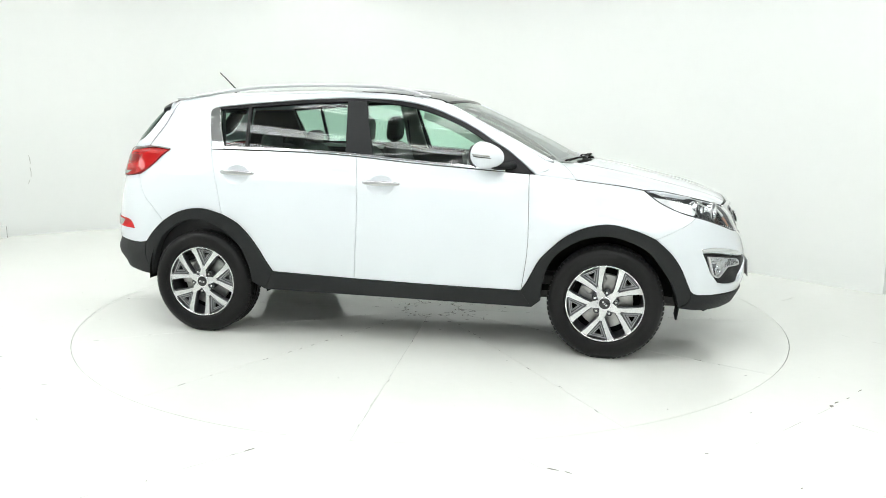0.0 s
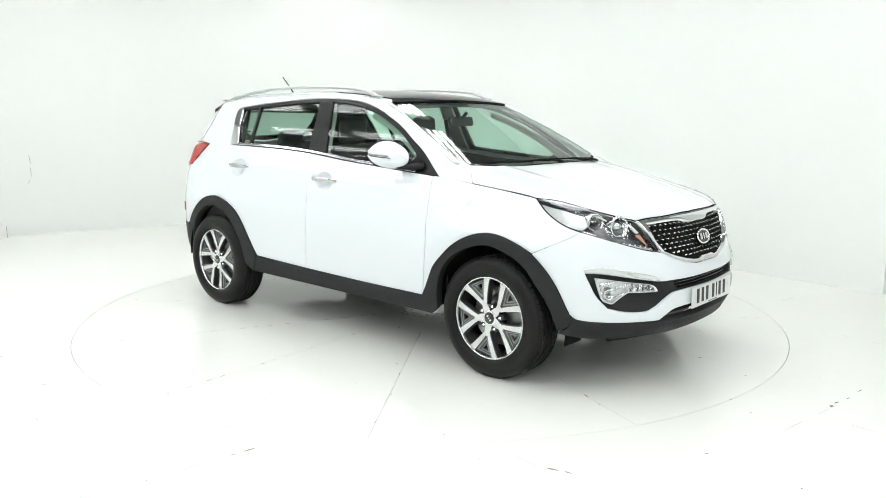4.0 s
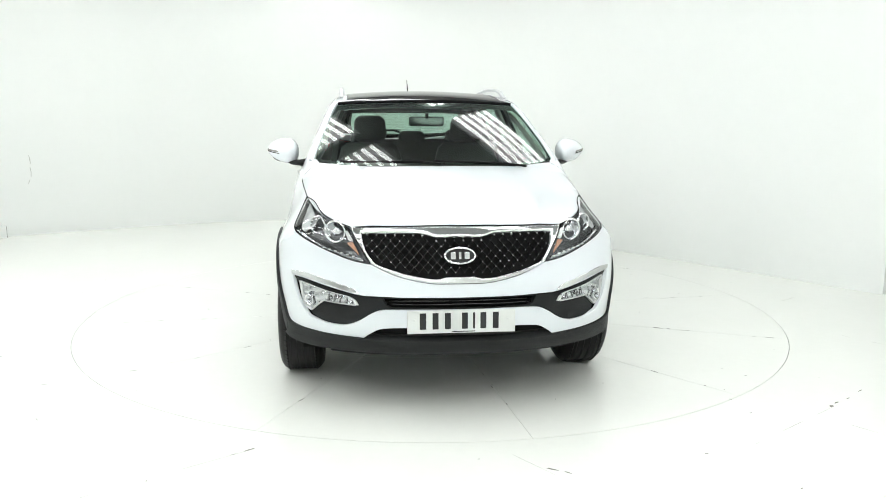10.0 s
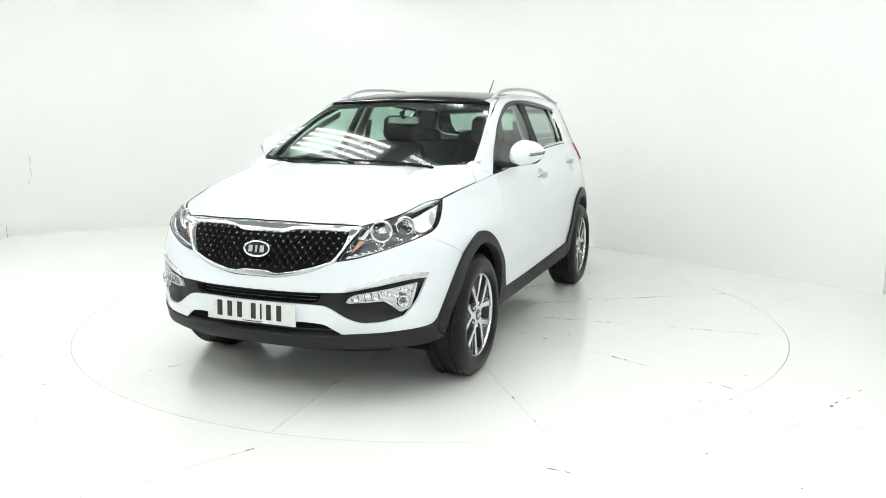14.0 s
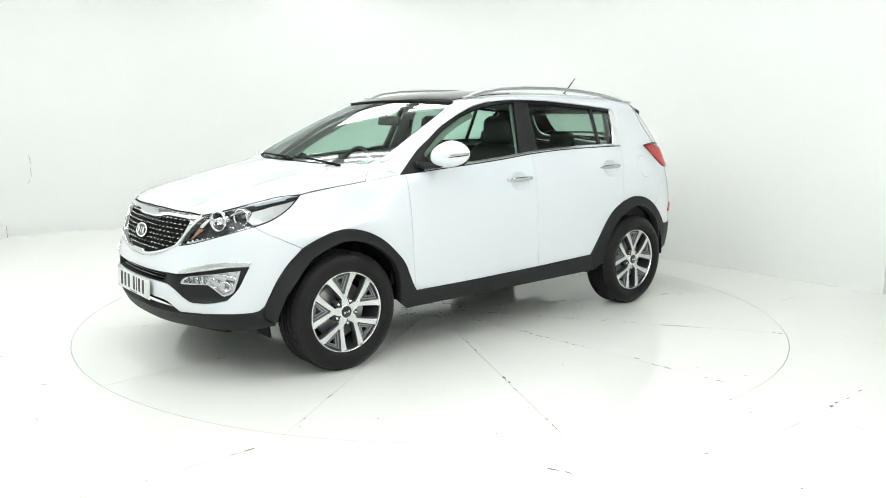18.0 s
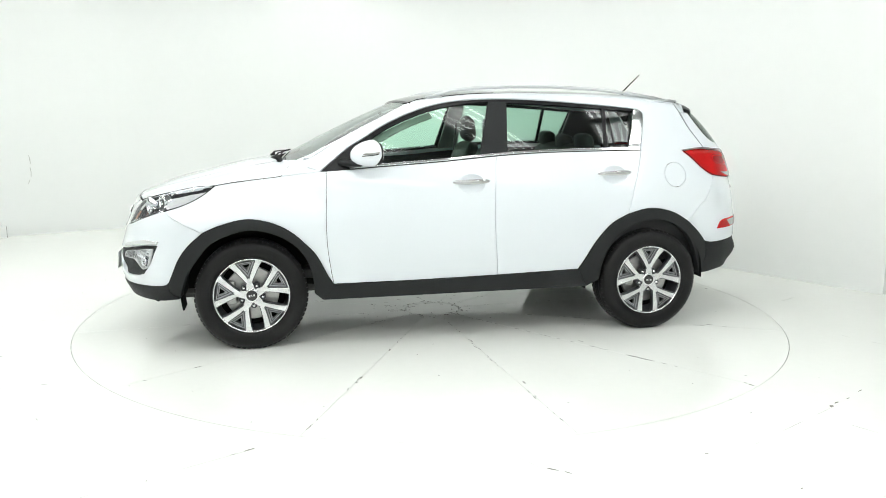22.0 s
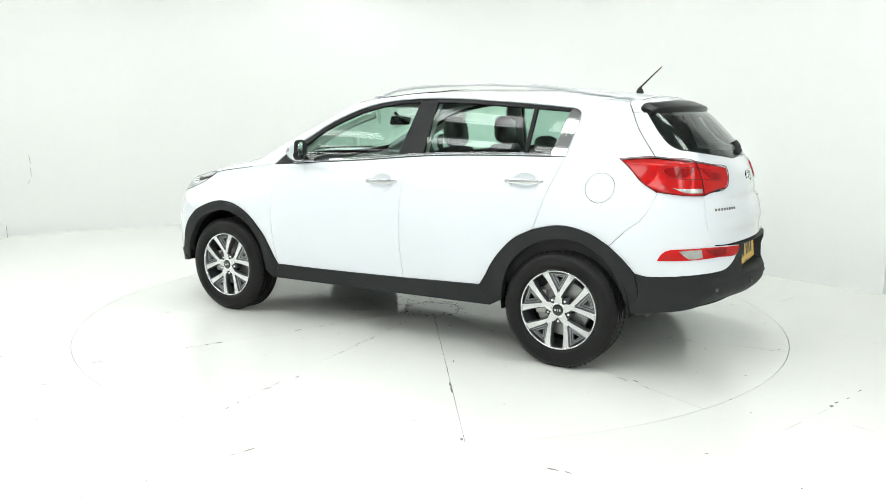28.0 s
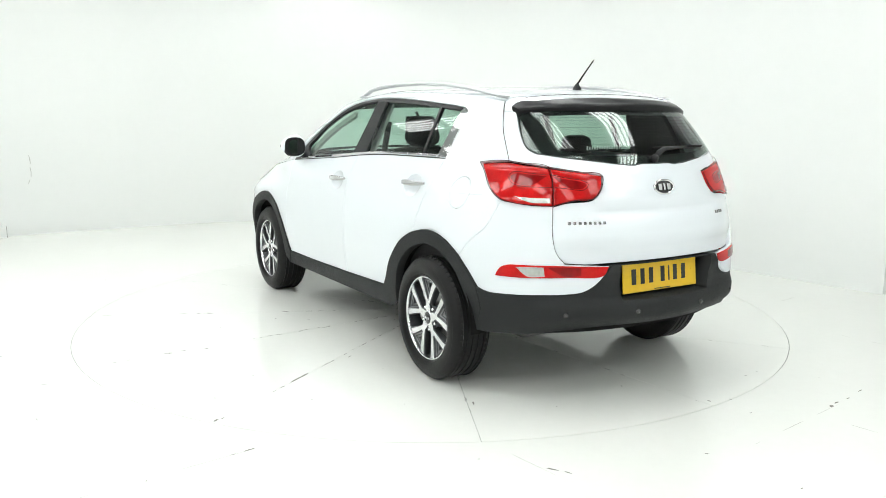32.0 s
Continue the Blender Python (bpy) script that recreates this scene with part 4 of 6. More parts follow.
# grille
GR_OUT = half([(0, 0.914), (0.284, 0.912), (0.520, 0.909)], [(0.520, 0.909), (0.480, 0.833), (0.425, 0.744)], [(0.425, 0.744), (0.306, 0.694), (0.142, 0.660), (0, 0.657)])
GR_IN = half([(0, 0.873), (0.115, 0.873), (0.172, 0.889), (0.311, 0.893), (0.470, 0.888)], [(0.470, 0.888), (0.448, 0.809), (0.405, 0.748)], [(0.405, 0.748), (0.307, 0.714), (0.156, 0.682), (0.10, 0.680), (0.07, 0.688), (0, 0.688)])
panel("grille_surround", "front", GR_OUT, CHROME, car, both=True, holes=[GR_IN], off=0.008, thick=0.05, edge=0.006, spacing=0.014, gap=0.001)
STUD = material("stud_metal", (0.45, 0.455, 0.46), 0.20, metal=1.0)
GLOSSMESH = material("mesh_black", (0.004, 0.004, 0.004), 0.45, spec=0.06)
grille = panel("grille", "front", GR_IN, MATBLACK, car, both=True, off=-0.03, thick=0.004, gap=-0.01, label="gloss black mesh grille")
inner = outline_of("front", GR_IN, 0.02, True)
bm, studs = bmesh.new(), bmesh.new()
spots = [(c, r, (c + 0.5 * (r % 2)) * 0.044, 0.680 + r * 0.0243) for r in range(10) for c in range(-12, 13)]
hits = shoot(np.array([[2.6, y, z] for _, _, y, z in spots]), np.tile([-1.0, 0.0, 0.0], (len(spots), 1)), 2.2)
flats = np.array([flat_of("front", p) for p in hits])
within, near = inside(grown(inner, -0.003), flats), inside(grown(inner, -0.010), flats)
at = {(c, r): k for k, (c, r, _, _) in enumerate(spots) if within[k]}
back_by = Vector((0.018, 0, 0))
for (c, r), k in at.items():
    p = Vector(hits[k]) - back_by
    for dc in ((0, -1), (0, 1))[r % 2]:
        if (c + dc, r + 1) in at:
            tube(bm, [p, Vector(hits[at[(c + dc, r + 1)]]) - back_by], 0.0034, 6)
    if near[k]:
        lathe(studs, [(0.0001, 0.010), (0.0032, 0.007), (0.0064, -0.004)], 8, "x", p)
tagged(part("grille_mesh", bm, GLOSSMESH, grille), kind="stuff")
tagged(part("grille_studs", studs, STUD, grille, "small dark metallic studs"), kind="stuff")

# oval badges: a ring and a plain field
def oval_badge(at, lean, turned, a, b):
    m = pose(*at, 0, lean, turned)
    bm = bmesh.new()
    prism(bm, [(a * math.cos(2 * math.pi * i / 32), b * math.sin(2 * math.pi * i / 32)) for i in range(32)], 0.010, m @ pose(0, 0, 0, 90, 0, 90))
    badge = part("badge", bm, GLOSSBLACK, car, "black oval badge with a chrome rim")
    bm = bmesh.new()
    ring = [m @ Vector((0.010, a * math.cos(2 * math.pi * i / 40), b * math.sin(2 * math.pi * i / 40))) for i in range(41)]
    tube(bm, ring, 0.0055, 8)
    part("badge_rim", bm, CHROME, badge, smooth=True)
    bm = bmesh.new()
    for y, w in ((-0.032, 0.024), (0.0, 0.012), (0.032, 0.024)):
        box(bm, (0.006, w * a / 0.07, b * 0.9), m @ Vector((0.013, y * a / 0.07, 0)), m.to_3x3(), 0.0015, 1)
    part("badge_bars", bm, CHROME, badge, "chrome bars")
    return badge


oval_badge((on_end(0, 0.784)[0] - 0.004, 0, 0.784), -16, 0, 0.073, 0.038)
oval_badge((on_end(0, 1.095, -1)[0] + 0.002, -0.005, 1.095), -14, 180, 0.066, 0.035)

# headlamps
BEZEL = material("dark_lamp_bezel", (0.125, 0.127, 0.13), 0.22, metal=0.65, vary=0.15, scale=25)
LAMP = runs([(1.52, 0.748, 1.012), (1.64, 0.724, 1.003), (1.79, 0.676, 0.970), (1.91, 0.604, 0.936), (1.985, 0.524, 0.911)], [(1.985, 0.524, 0.911), (2.045, 0.486, 0.834), (2.094, 0.434, 0.748)],
            LAMP_LOW, [on_side(1.825, 0.862), on_side(1.72, 0.895), on_side(1.62, 0.940), (1.567, 0.770, 0.975), (1.52, 0.748, 1.012)])
for side in (False, True):
    s = -1 if side else 1
    lamp = panel("headlamp", "front", LAMP, BEZEL, car, off=-0.055, thick=0.002, gap=0.003, mirror=side, spacing=0.014, grid=0.02, label="headlamp with two round reflectors behind a clear lens",
                 bulge=lambda p: 0.0012 * np.sin(p[:, 2] * 160 + p[:, 0] * 90))
    panel("lens", "front", LAMP, LENS, lamp, off=0.0, thick=0.004, gap=0.003, mirror=side, spacing=0.014, grid=0.025).visible_shadow = False
    middle = np.mean([q for r in LAMP for q in r], 0)
    panel("lamp_wall", "front", LAMP, BEZEL, lamp, holes=[[[tuple(middle + (0.94, 0.955, 0.90) * (np.array(q) - middle)) for q in r] for r in LAMP]], off=-0.010, thick=0.046, gap=0.003, mirror=side, spacing=0.012, grid=0.03)
    for (x, y, z), r, deep in (((1.962, 0.607, 0.880), 0.054, 0.05), ((1.868, 0.698, 0.902), 0.045, 0.05)):
        way = Vector((0.93, 0.37, 0.0)).normalized() if r > 0.049 else Vector((0.86, 0.51, 0)).normalized()
        m = Matrix.Translation(Vector((x, y * s, z)) - Vector((way.x, way.y * s, 0)) * 0.040) @ Vector((way.x, way.y * s, 0)).to_track_quat("X", "Z").to_matrix().to_4x4()
        bm = bmesh.new()
        lathe(bm, [(r * 0.80, -0.01), (r * 0.86, 0.012), (r, 0.018), (r * 1.06, 0.010), (r * 1.06, -0.03)], 32, "x")
        bm.transform(m)
        ring = part("lamp_ring", bm, CHROME, lamp, "chrome ring", True)
        bm = bmesh.new()
        lathe(bm, [(0.0005, -0.035), (r * 0.45, -0.03), (r * 0.82, -0.004)], 24, "x")
        bm.transform(m)
        part("bowl", bm, REFLECTOR, lamp, smooth=True)
        bm = bmesh.new()
        lathe(bm, [(0.0005, 0.008), (r * 0.3, 0.005), (r * 0.5, -0.006), (r * 0.55, -0.03)], 24, "x")
        bm.transform(m)
        part("projector", bm, BEZEL if r < 0.05 else CHROME, lamp, smooth=True)
    EYE_TOP = runs([(1.535, 0.752, 1.002), (1.691, 0.726, 0.975), (1.819, 0.691, 0.948)], [(1.819, 0.691, 0.948), (1.835, 0.722, 0.914), (1.815, 0.762, 0.881)], [(1.815, 0.762, 0.881), (1.744, 0.779, 0.897), (1.650, 0.783, 0.928), (1.571, 0.774, 0.966)])
    panel("upper_reflector", "front", EYE_TOP, PALEREFL, lamp, off=-0.030, thick=0.008, mirror=side, spacing=0.014, grid=0.016,
          bulge=lambda p: 0.0012 * np.sin(p[:, 0] * 60 + p[:, 2] * 40), label="bright stepped reflector")
    LED = runs([(1.776, 0.783, 0.878), (1.889, 0.744, 0.830), (1.977, 0.660, 0.787), (2.041, 0.561, 0.764), (2.085, 0.458, 0.750)], [(2.085, 0.458, 0.750), (2.073, 0.471, 0.773)],
               [(2.073, 0.471, 0.773), (2.038, 0.546, 0.787), (1.984, 0.634, 0.807), (1.921, 0.707, 0.836), (1.837, 0.757, 0.873)], [(1.837, 0.757, 0.873), (1.776, 0.783, 0.878)])
    strip = panel("light_strip", "front", LED, REFLECTOR, lamp, off=-0.016, thick=0.012, mirror=side, spacing=0.012, grid=0.02, label="pale strip of running lights")
    # white patch painted in for a highlight above the round reflectors
    panel("painted_highlight", "front", runs([(1.824, 0.678, 0.954), (1.849, 0.662, 0.951)], [(1.849, 0.662, 0.951), (1.901, 0.653, 0.924)], [(1.901, 0.653, 0.924), (1.869, 0.676, 0.932)]), PLATEWHITE, lamp, off=-0.018, thick=0.008, mirror=side, spacing=0.01, grid=0.02)
    panel("indicator", "front", runs([(2.016, 0.552, 0.843), (2.028, 0.519, 0.851)], [(2.028, 0.519, 0.851), (2.057, 0.492, 0.798), (2.063, 0.488, 0.783)], [(2.063, 0.488, 0.783), (2.026, 0.563, 0.804)]), AMBER, lamp, off=-0.022, thick=0.008, mirror=side, spacing=0.01, grid=0.012, label="pale amber indicator",
          bulge=lambda p: 0.0008 * np.sin(p[:, 1] * 500))
    # second painted highlight, a white patch at the lamp's inner corner
    panel("corner_highlight", "front", runs([(1.971, 0.556, 0.907), (1.978, 0.538, 0.908)], [(1.978, 0.538, 0.908), (2.025, 0.516, 0.858)], [(2.025, 0.516, 0.858), (2.020, 0.535, 0.850), (1.998, 0.552, 0.879)]), PLATEWHITE, lamp, off=-0.024, thick=0.008, mirror=side, spacing=0.01, grid=0.02)
    for i in range(9):
        f = i / 8
        p = Vector(on_end(0.48 + 0.23 * f, 0.766 + 0.050 * f ** 0.8)) - Vector((0.012, 0, 0))
        bm = bmesh.new()
        box(bm, (0.006, 0.014, 0.006), (p.x - 0.002, p.y * s, p.z), bevel=0.002)
        part("running_light", bm, PLATEWHITE, strip)
    # dark seal round the lamp's upper and outer edges
    for edge_run, r in ((LAMP[0] + [LAMP[1][0]], 0.0034), ([LAMP_LOW[-1]] + LAMP[3][1:] + [LAMP[0][0]], 0.0040), (LAMP_LOW, 0.0026)):
        bm = bmesh.new()
        line = rounded([[np.array(q) for q in edge_run]], 0.02, False)
        flat = lay("front", [flat_of("front", q) for q in line])
        tube(bm, [Vector((q[0], q[1] * s, q[2])) for q in flat + normals(flat) * -0.002], r, 6)
        part("lamp_seal", bm, MATBLACK, lamp, smooth=True)
    # fog lamp: a lobe with a round reflector, and an arm of running-light cells towards the grille
    FOG = runs([(1.907, 0.783, 0.636), (1.949, 0.746, 0.629), (2.011, 0.681, 0.615), (2.069, 0.598, 0.601), (2.104, 0.530, 0.588), (2.118, 0.503, 0.572)], [(2.118, 0.503, 0.572), (2.126, 0.490, 0.548)],
               [(2.126, 0.490, 0.548), (2.076, 0.599, 0.554), (2.037, 0.657, 0.557)], [(2.037, 0.657, 0.557), (2.010, 0.692, 0.528), (1.977, 0.724, 0.493)],
               [(1.977, 0.724, 0.493), (1.943, 0.757, 0.513), (1.928, 0.771, 0.558), (1.907, 0.783, 0.636)])
    fog = panel("fog_lamp", "front", FOG, FOGREFL, car, off=-0.019, thick=0.02, mirror=side, spacing=0.012, grid=0.010, label="fog lamp with a clear lens",
                bulge=lambda p: 0.0034 * np.abs(np.sin(p[:, 1] * 95)) + 0.0030 * np.sin(p[:, 2] * 150 + p[:, 1] * 60))
    panel("fog_lens", "front", FOG, LENS, fog, off=-0.004, thick=0.003, mirror=side, spacing=0.012, grid=0.03).visible_shadow = False
    middle = np.mean([q for r in FOG for q in r], 0)
    panel("fog_rim", "front", FOG, PALEREFL, fog, holes=[[[tuple(middle + 0.90 * (np.array(q) - middle)) for q in r] for r in FOG]], off=-0.006, thick=0.014, gap=0.0012, mirror=side, spacing=0.010, grid=0.03)
    c = Vector(on_end(0.728, 0.548)) - Vector((0.014, 0, 0))
    bm = bmesh.new()
    lathe(bm, [(0.0005, -0.006), (0.010, -0.003), (0.022, 0.006), (0.027, 0.011), (0.030, 0.004)], 24, "x")
    bm.transform(Matrix.Translation((c.x, c.y * s, c.z)) @ pose(0, 0, 0, 0, 0, 38 * s))
    part("fog_reflector", bm, REFLECTOR, fog, smooth=True)
    bm = bmesh.new()
    lathe(bm, [(0.0003, 0.010), (0.004, 0.009), (0.006, 0.002)], 14, "x")
    bm.transform(Matrix.Translation((c.x, c.y * s, c.z)) @ pose(0, 0, 0, 0, 0, 38 * s))
    part("fog_bulb", bm, GREYALLOY, fog, smooth=True)
    for k in range(5):
        y = 0.635 - 0.029 * k
        bm = bmesh.new()
        up = 0.606 - 0.0065 * k
        line = [Vector(on_end(y - 0.010 * f, 0.556 + (up - 0.556) * f)) - Vector((0.012, 0, 0)) for f in (0.0, 0.5, 1.0)]
        tube(bm, [Vector((q.x, q.y * s, q.z)) for q in line], 0.0032, 6)
        part("cell_divider", bm, GREYTRIM, fog, smooth=True)
    panel("fog_trim", "front", runs([(1.857, 0.815, 0.680), (1.939, 0.746, 0.682), (2.012, 0.662, 0.666), (2.067, 0.578, 0.646), (2.098, 0.519, 0.631), (2.111, 0.494, 0.619)], [(2.111, 0.494, 0.619), (2.121, 0.480, 0.602)],
          [(2.121, 0.480, 0.602), (2.105, 0.521, 0.609), (2.064, 0.597, 0.627), (2.006, 0.680, 0.646), (1.945, 0.746, 0.656), (1.869, 0.809, 0.661)], [(1.869, 0.809, 0.661), (1.857, 0.815, 0.680)]),
          SILVERTRIM, car, off=0.007, thick=0.025, gap=0.0, mirror=side, spacing=0.012, label="silver strip over the fog lamp")


def number_plate(at, turned, lean, wide, high, face, label):
    """A plate whose characters are plain bars."""
    m = pose(*at, 0, lean, turned)
    bm = bmesh.new()
    box(bm, (0.006, wide, high), bevel=0.0025)
    bm.transform(m)
    plate = part("number_plate", bm, face, car, label)
    h = 0.079
    for k, (y, w) in enumerate(((-0.185, 0.050), (-0.125, 0.046), (-0.066, 0.046), (0.016, 0.046), (0.060, 0.016), (0.105, 0.046), (0.165, 0.046))):
        bm = bmesh.new()
        box(bm, (0.003, w * 0.62, h), (0.0035, y, 0.004), bevel=0.0012, segments=1)
        bm.transform(m)
        part("bar", bm, INK, plate)
    bm = bmesh.new()
    box(bm, (0.002, 0.11, 0.004), (0.0035, 0.01, -high / 2 + 0.008))
    bm.transform(m)
    part("maker_line", bm, INK, plate)
    for y in (-0.225, 0.225):
        bm = bmesh.new()
        lathe(bm, [(0.0002, 0.004), (0.005, 0.003), (0.006, 0.0)], 12, "x", (0.003, y, 0.01))
        bm.transform(m)
        part("screw", bm, PLATEWHITE if face == PLATEWHITE else PLATEYELLOW, plate)
    return plate


number_plate((2.203, 0, 0.480), 0, -2, 0.52, 0.111, PLATEWHITE, "white front number plate")
number_plate((-2.166, 0, 0.647), 180, -6, 0.52, 0.152, PLATEYELLOW, "yellow rear number plate")
bm = bmesh.new()
box(bm, (0.03, 0.30, 0.09), (2.183, 0, 0.48), bevel=0.006)
part("plate_holder", bm, PLASTIC, car)

# ---- the tail ----
LAMP_UP = [(-1.60, 0.735, 1.21), (-1.712, 0.711, 1.222), (-1.785, 0.692, 1.224), (-1.866, 0.666, 1.216), (-1.969, 0.589, 1.200)]
SPLIT = [(-1.969, 0.589, 1.200), (-2.013, 0.593, 1.113), (-2.036, 0.608, 1.018)]
LAMP_DOWN = [(-2.036, 0.608, 1.018), (-1.97, 0.687, 1.020), (-1.887, 0.745, 1.030), (-1.828, 0.765, 1.040)]
LAMP_SIDE = [(-1.828, 0.765, 1.040), (-1.747, 0.773, 1.085), (-1.655, 0.747, 1.169), (-1.60, 0.735, 1.21)]
INNER_UP = [(-1.969, 0.589, 1.200), (-2.042, 0.473, 1.179), (-2.089, 0.354, 1.159)]
INNER_LOW = [(-2.089, 0.354, 1.159), (-2.105, 0.372, 1.098), (-2.111, 0.419, 1.053), (-2.085, 0.50, 1.046), (-2.062, 0.555, 1.035), (-2.036, 0.608, 1.018)]
GLASS_LOW = [(0, 1.213), (0.10, 1.213), (0.139, 1.207), (0.341, 1.228), (0.502, 1.248), (0.600, 1.264)]
GLASS_SIDE = [(-1.894, 0.600, 1.264), (-1.848, 0.631, 1.292), (-1.778, 0.622, 1.364), (-1.70, 0.590, 1.47)]
panel("tailgate", "rear", half(GLASS_LOW + [(-1.894, 0.600, 1.264)], GLASS_SIDE, [(-1.70, 0.590, 1.47), (-1.628, 0.620, 1.468)], [(-1.628, 0.620, 1.468), (-1.674, 0.652, 1.376), (-1.785, 0.692, 1.226)],
      [(-1.785, 0.692, 1.226), (-1.866, 0.666, 1.218), (-1.969, 0.589, 1.202), (-2.042, 0.473, 1.181), (-2.089, 0.350, 1.161)], [(-2.089, 0.350, 1.161), (-2.105, 0.368, 1.098), (-2.112, 0.417, 1.050), (-2.062, 0.555, 1.033), (-2.036, 0.608, 1.016)],
      [(-2.036, 0.608, 1.016), (-2.065, 0.627, 0.875), (-2.087, 0.617, 0.794), (-2.113, 0.584, 0.745)], [(-2.113, 0.584, 0.745), (-2.162, 0.484, 0.738), (-2.207, 0.343, 0.741), (0.1, 0.744), (0, 0.744)]), PAINT, car, both=True, grid=0.03, gap=0.003,
      bulge=lambda p: (-0.014 - 0.010 * np.exp(-((np.abs(p[:, 1]) - 0.42) / 0.2) ** 2)) * (1 - step(0.78, 0.86, p[:, 2])) - 0.012 * np.exp(-((p[:, 2] - 0.985) / 0.03) ** 2) * (1 - step(0.35, 0.5, np.abs(p[:, 1]))))
REAR_GLASS = half([(0, 1.212), (0.10, 1.212), (0.139, 1.206), (0.341, 1.227), (0.502, 1.247), (-1.894, 0.600, 1.263)], GLASS_SIDE, [(-1.70, 0.590, 1.47), (0.3, 1.485), (0, 1.487)])
REAR_CLEAR = half([(0, 1.255), (0.341, 1.268), (0.50, 1.285)], [(0.50, 1.285), (0.515, 1.36), (0.50, 1.45)], [(0.50, 1.45), (0.3, 1.455), (0, 1.457)])
DARKGLASS = glass("dark_rear_glass", (0.50, 0.62, 0.56), 0.02)
panel("rear_window", "rear", REAR_GLASS, DARKGLASS, car, both=True, off=-0.001, thick=0.004, gap=0.003).visible_shadow = False
panel("rear_window_border", "rear", REAR_GLASS, GLOSSBLACK, car, both=True, holes=[REAR_CLEAR], off=-0.006, thick=0.003, gap=0.003)
bm = bmesh.new()
for k in range(11):
    z = 1.275 + k * 0.0165
    tube(bm, [Vector(on_end(y, z, -1)) + Vector((0.006, 0, 0)) for y in np.linspace(-0.48, 0.48, 9)], 0.0004, 4)
part("heating_wires", bm, MATBLACK, car)
# sticker in the window: plain pale bars
bm = bmesh.new()
p, q = Vector(on_end(0.37, 1.290, -1)), Vector(on_end(0.17, 1.293, -1))
for i in range(14):
    c = p.lerp(q, (i + 0.5) / 14)
    box(bm, (0.001, 0.009, 0.014 if i % 4 else 0.020), (c.x + 0.009, c.y, c.z))
part("sticker_bars", bm, PLATEWHITE, car, "pale bars of a window sticker")

# spoiler: a white upper blade over a black lip and underside
TAIL_SEAM = [on_side(-1.597, 1.522), (-1.628, 0.620, 1.468), (-1.674, 0.652, 1.376), (-1.730, 0.673, 1.30), (-1.785, 0.692, 1.228)]
EDGE = [on_side(x, z)[:2] for x, z in ((-1.597, 1.522), (-1.612, 1.495), (-1.628, 1.466))]
panel("tailgate_top", "top", half([(-1.664, 0), (-1.654, 0.3), (-1.614, 0.535), EDGE[0]], EDGE, [EDGE[2], (-1.69, 0.595)], [(-1.69, 0.595), (-1.80, 0.3), (-1.83, 0)]), PAINT, car, both=True, off=-0.004, grid=0.03)


def blade(piece):
    """The spoiler's white front strip ("top") or its gloss black rear part and underside ("lip")."""
    bm = bmesh.new()
    rows = []
    half_wide = 0.592
    for y in np.linspace(-half_wide, half_wide, 49):
        f = abs(y) / half_wide
        bend = 0.25 * y * y + 0.15 * y ** 4
        drop = 0.060 * y * y + 0.010 * f ** 10
        short = 1 - 0.55 * f ** 4
        tip = -1.848 + bend + 0.02 * f ** 8
        x0 = -1.668 + 0.02 * f * f
        z0 = lay("top", [(x0, y)])[0][2] + 0.002
        z1 = 1.513 - drop
        split = 0.52 - 0.30 * step(0.80, 0.97, np.array([f]))[0]

        def upper(k):
            return (x0 + (tip + 0.010 - x0) * k, z0 + (z1 - z0) * (0.55 * k + 0.45 * k * k))

        if piece == "top":
            prof = [upper(split * i / 5) for i in range(6)]
        else:
            prof = [upper(split + (1 - split) * i / 4) for i in range(5)]
            prof += [(px, pz - drop) for px, pz in ((tip + 0.002, 1.506), (tip, 1.495), (tip + 0.008, 1.468), (tip + 0.03, 1.462), (tip + 0.05 * short, 1.468), (tip + 0.085 * short, 1.482), (tip + 0.12 * short, 1.495))]
        rows.append([bm.verts.new((px, y, pz)) for px, pz in prof])
    for a, b in zip(rows, rows[1:]):
        for k in range(len(a) - 1):
            bm.faces.new((a[k], a[k + 1], b[k + 1], b[k]))
    if piece != "top":
        for r in (rows[0], rows[-1]):
            bm.faces.new(r)
    bmesh.ops.recalc_face_normals(bm, faces=bm.faces)
    if piece == "top" and sum(fc.normal.z for fc in bm.faces) < 0:
        bmesh.ops.reverse_faces(bm, faces=bm.faces)
    return bm


def dark_line(name, pts, r=0.003, mat=None, parent=None, label=""):
    bm = bmesh.new()
    tube(bm, pts, r, 6)
    return part(name, bm, mat or MATBLACK, parent or car, label, True)


# a dark tube paints the shade in the tailgate's side gaps
for s in (1, -1):
    dark_line("gap_shade", [Vector((q[0], q[1] * s, q[2])) for q in [np.array(p) - 0.0022 * normals(np.array([p]))[0] for p in rounded([[np.array(p) for p in TAIL_SEAM]], 0.02, False)]], 0.0015)
def shoulder(p):
    """The tail lamp's rounded upper shoulder, which falls towards the badge."""
    ridge = 1.188 - 0.16 * np.clip(-1.95 - p[:, 0], 0, 0.2)
    return -0.022 * step(-0.008, 0.034, p[:, 2] - ridge)


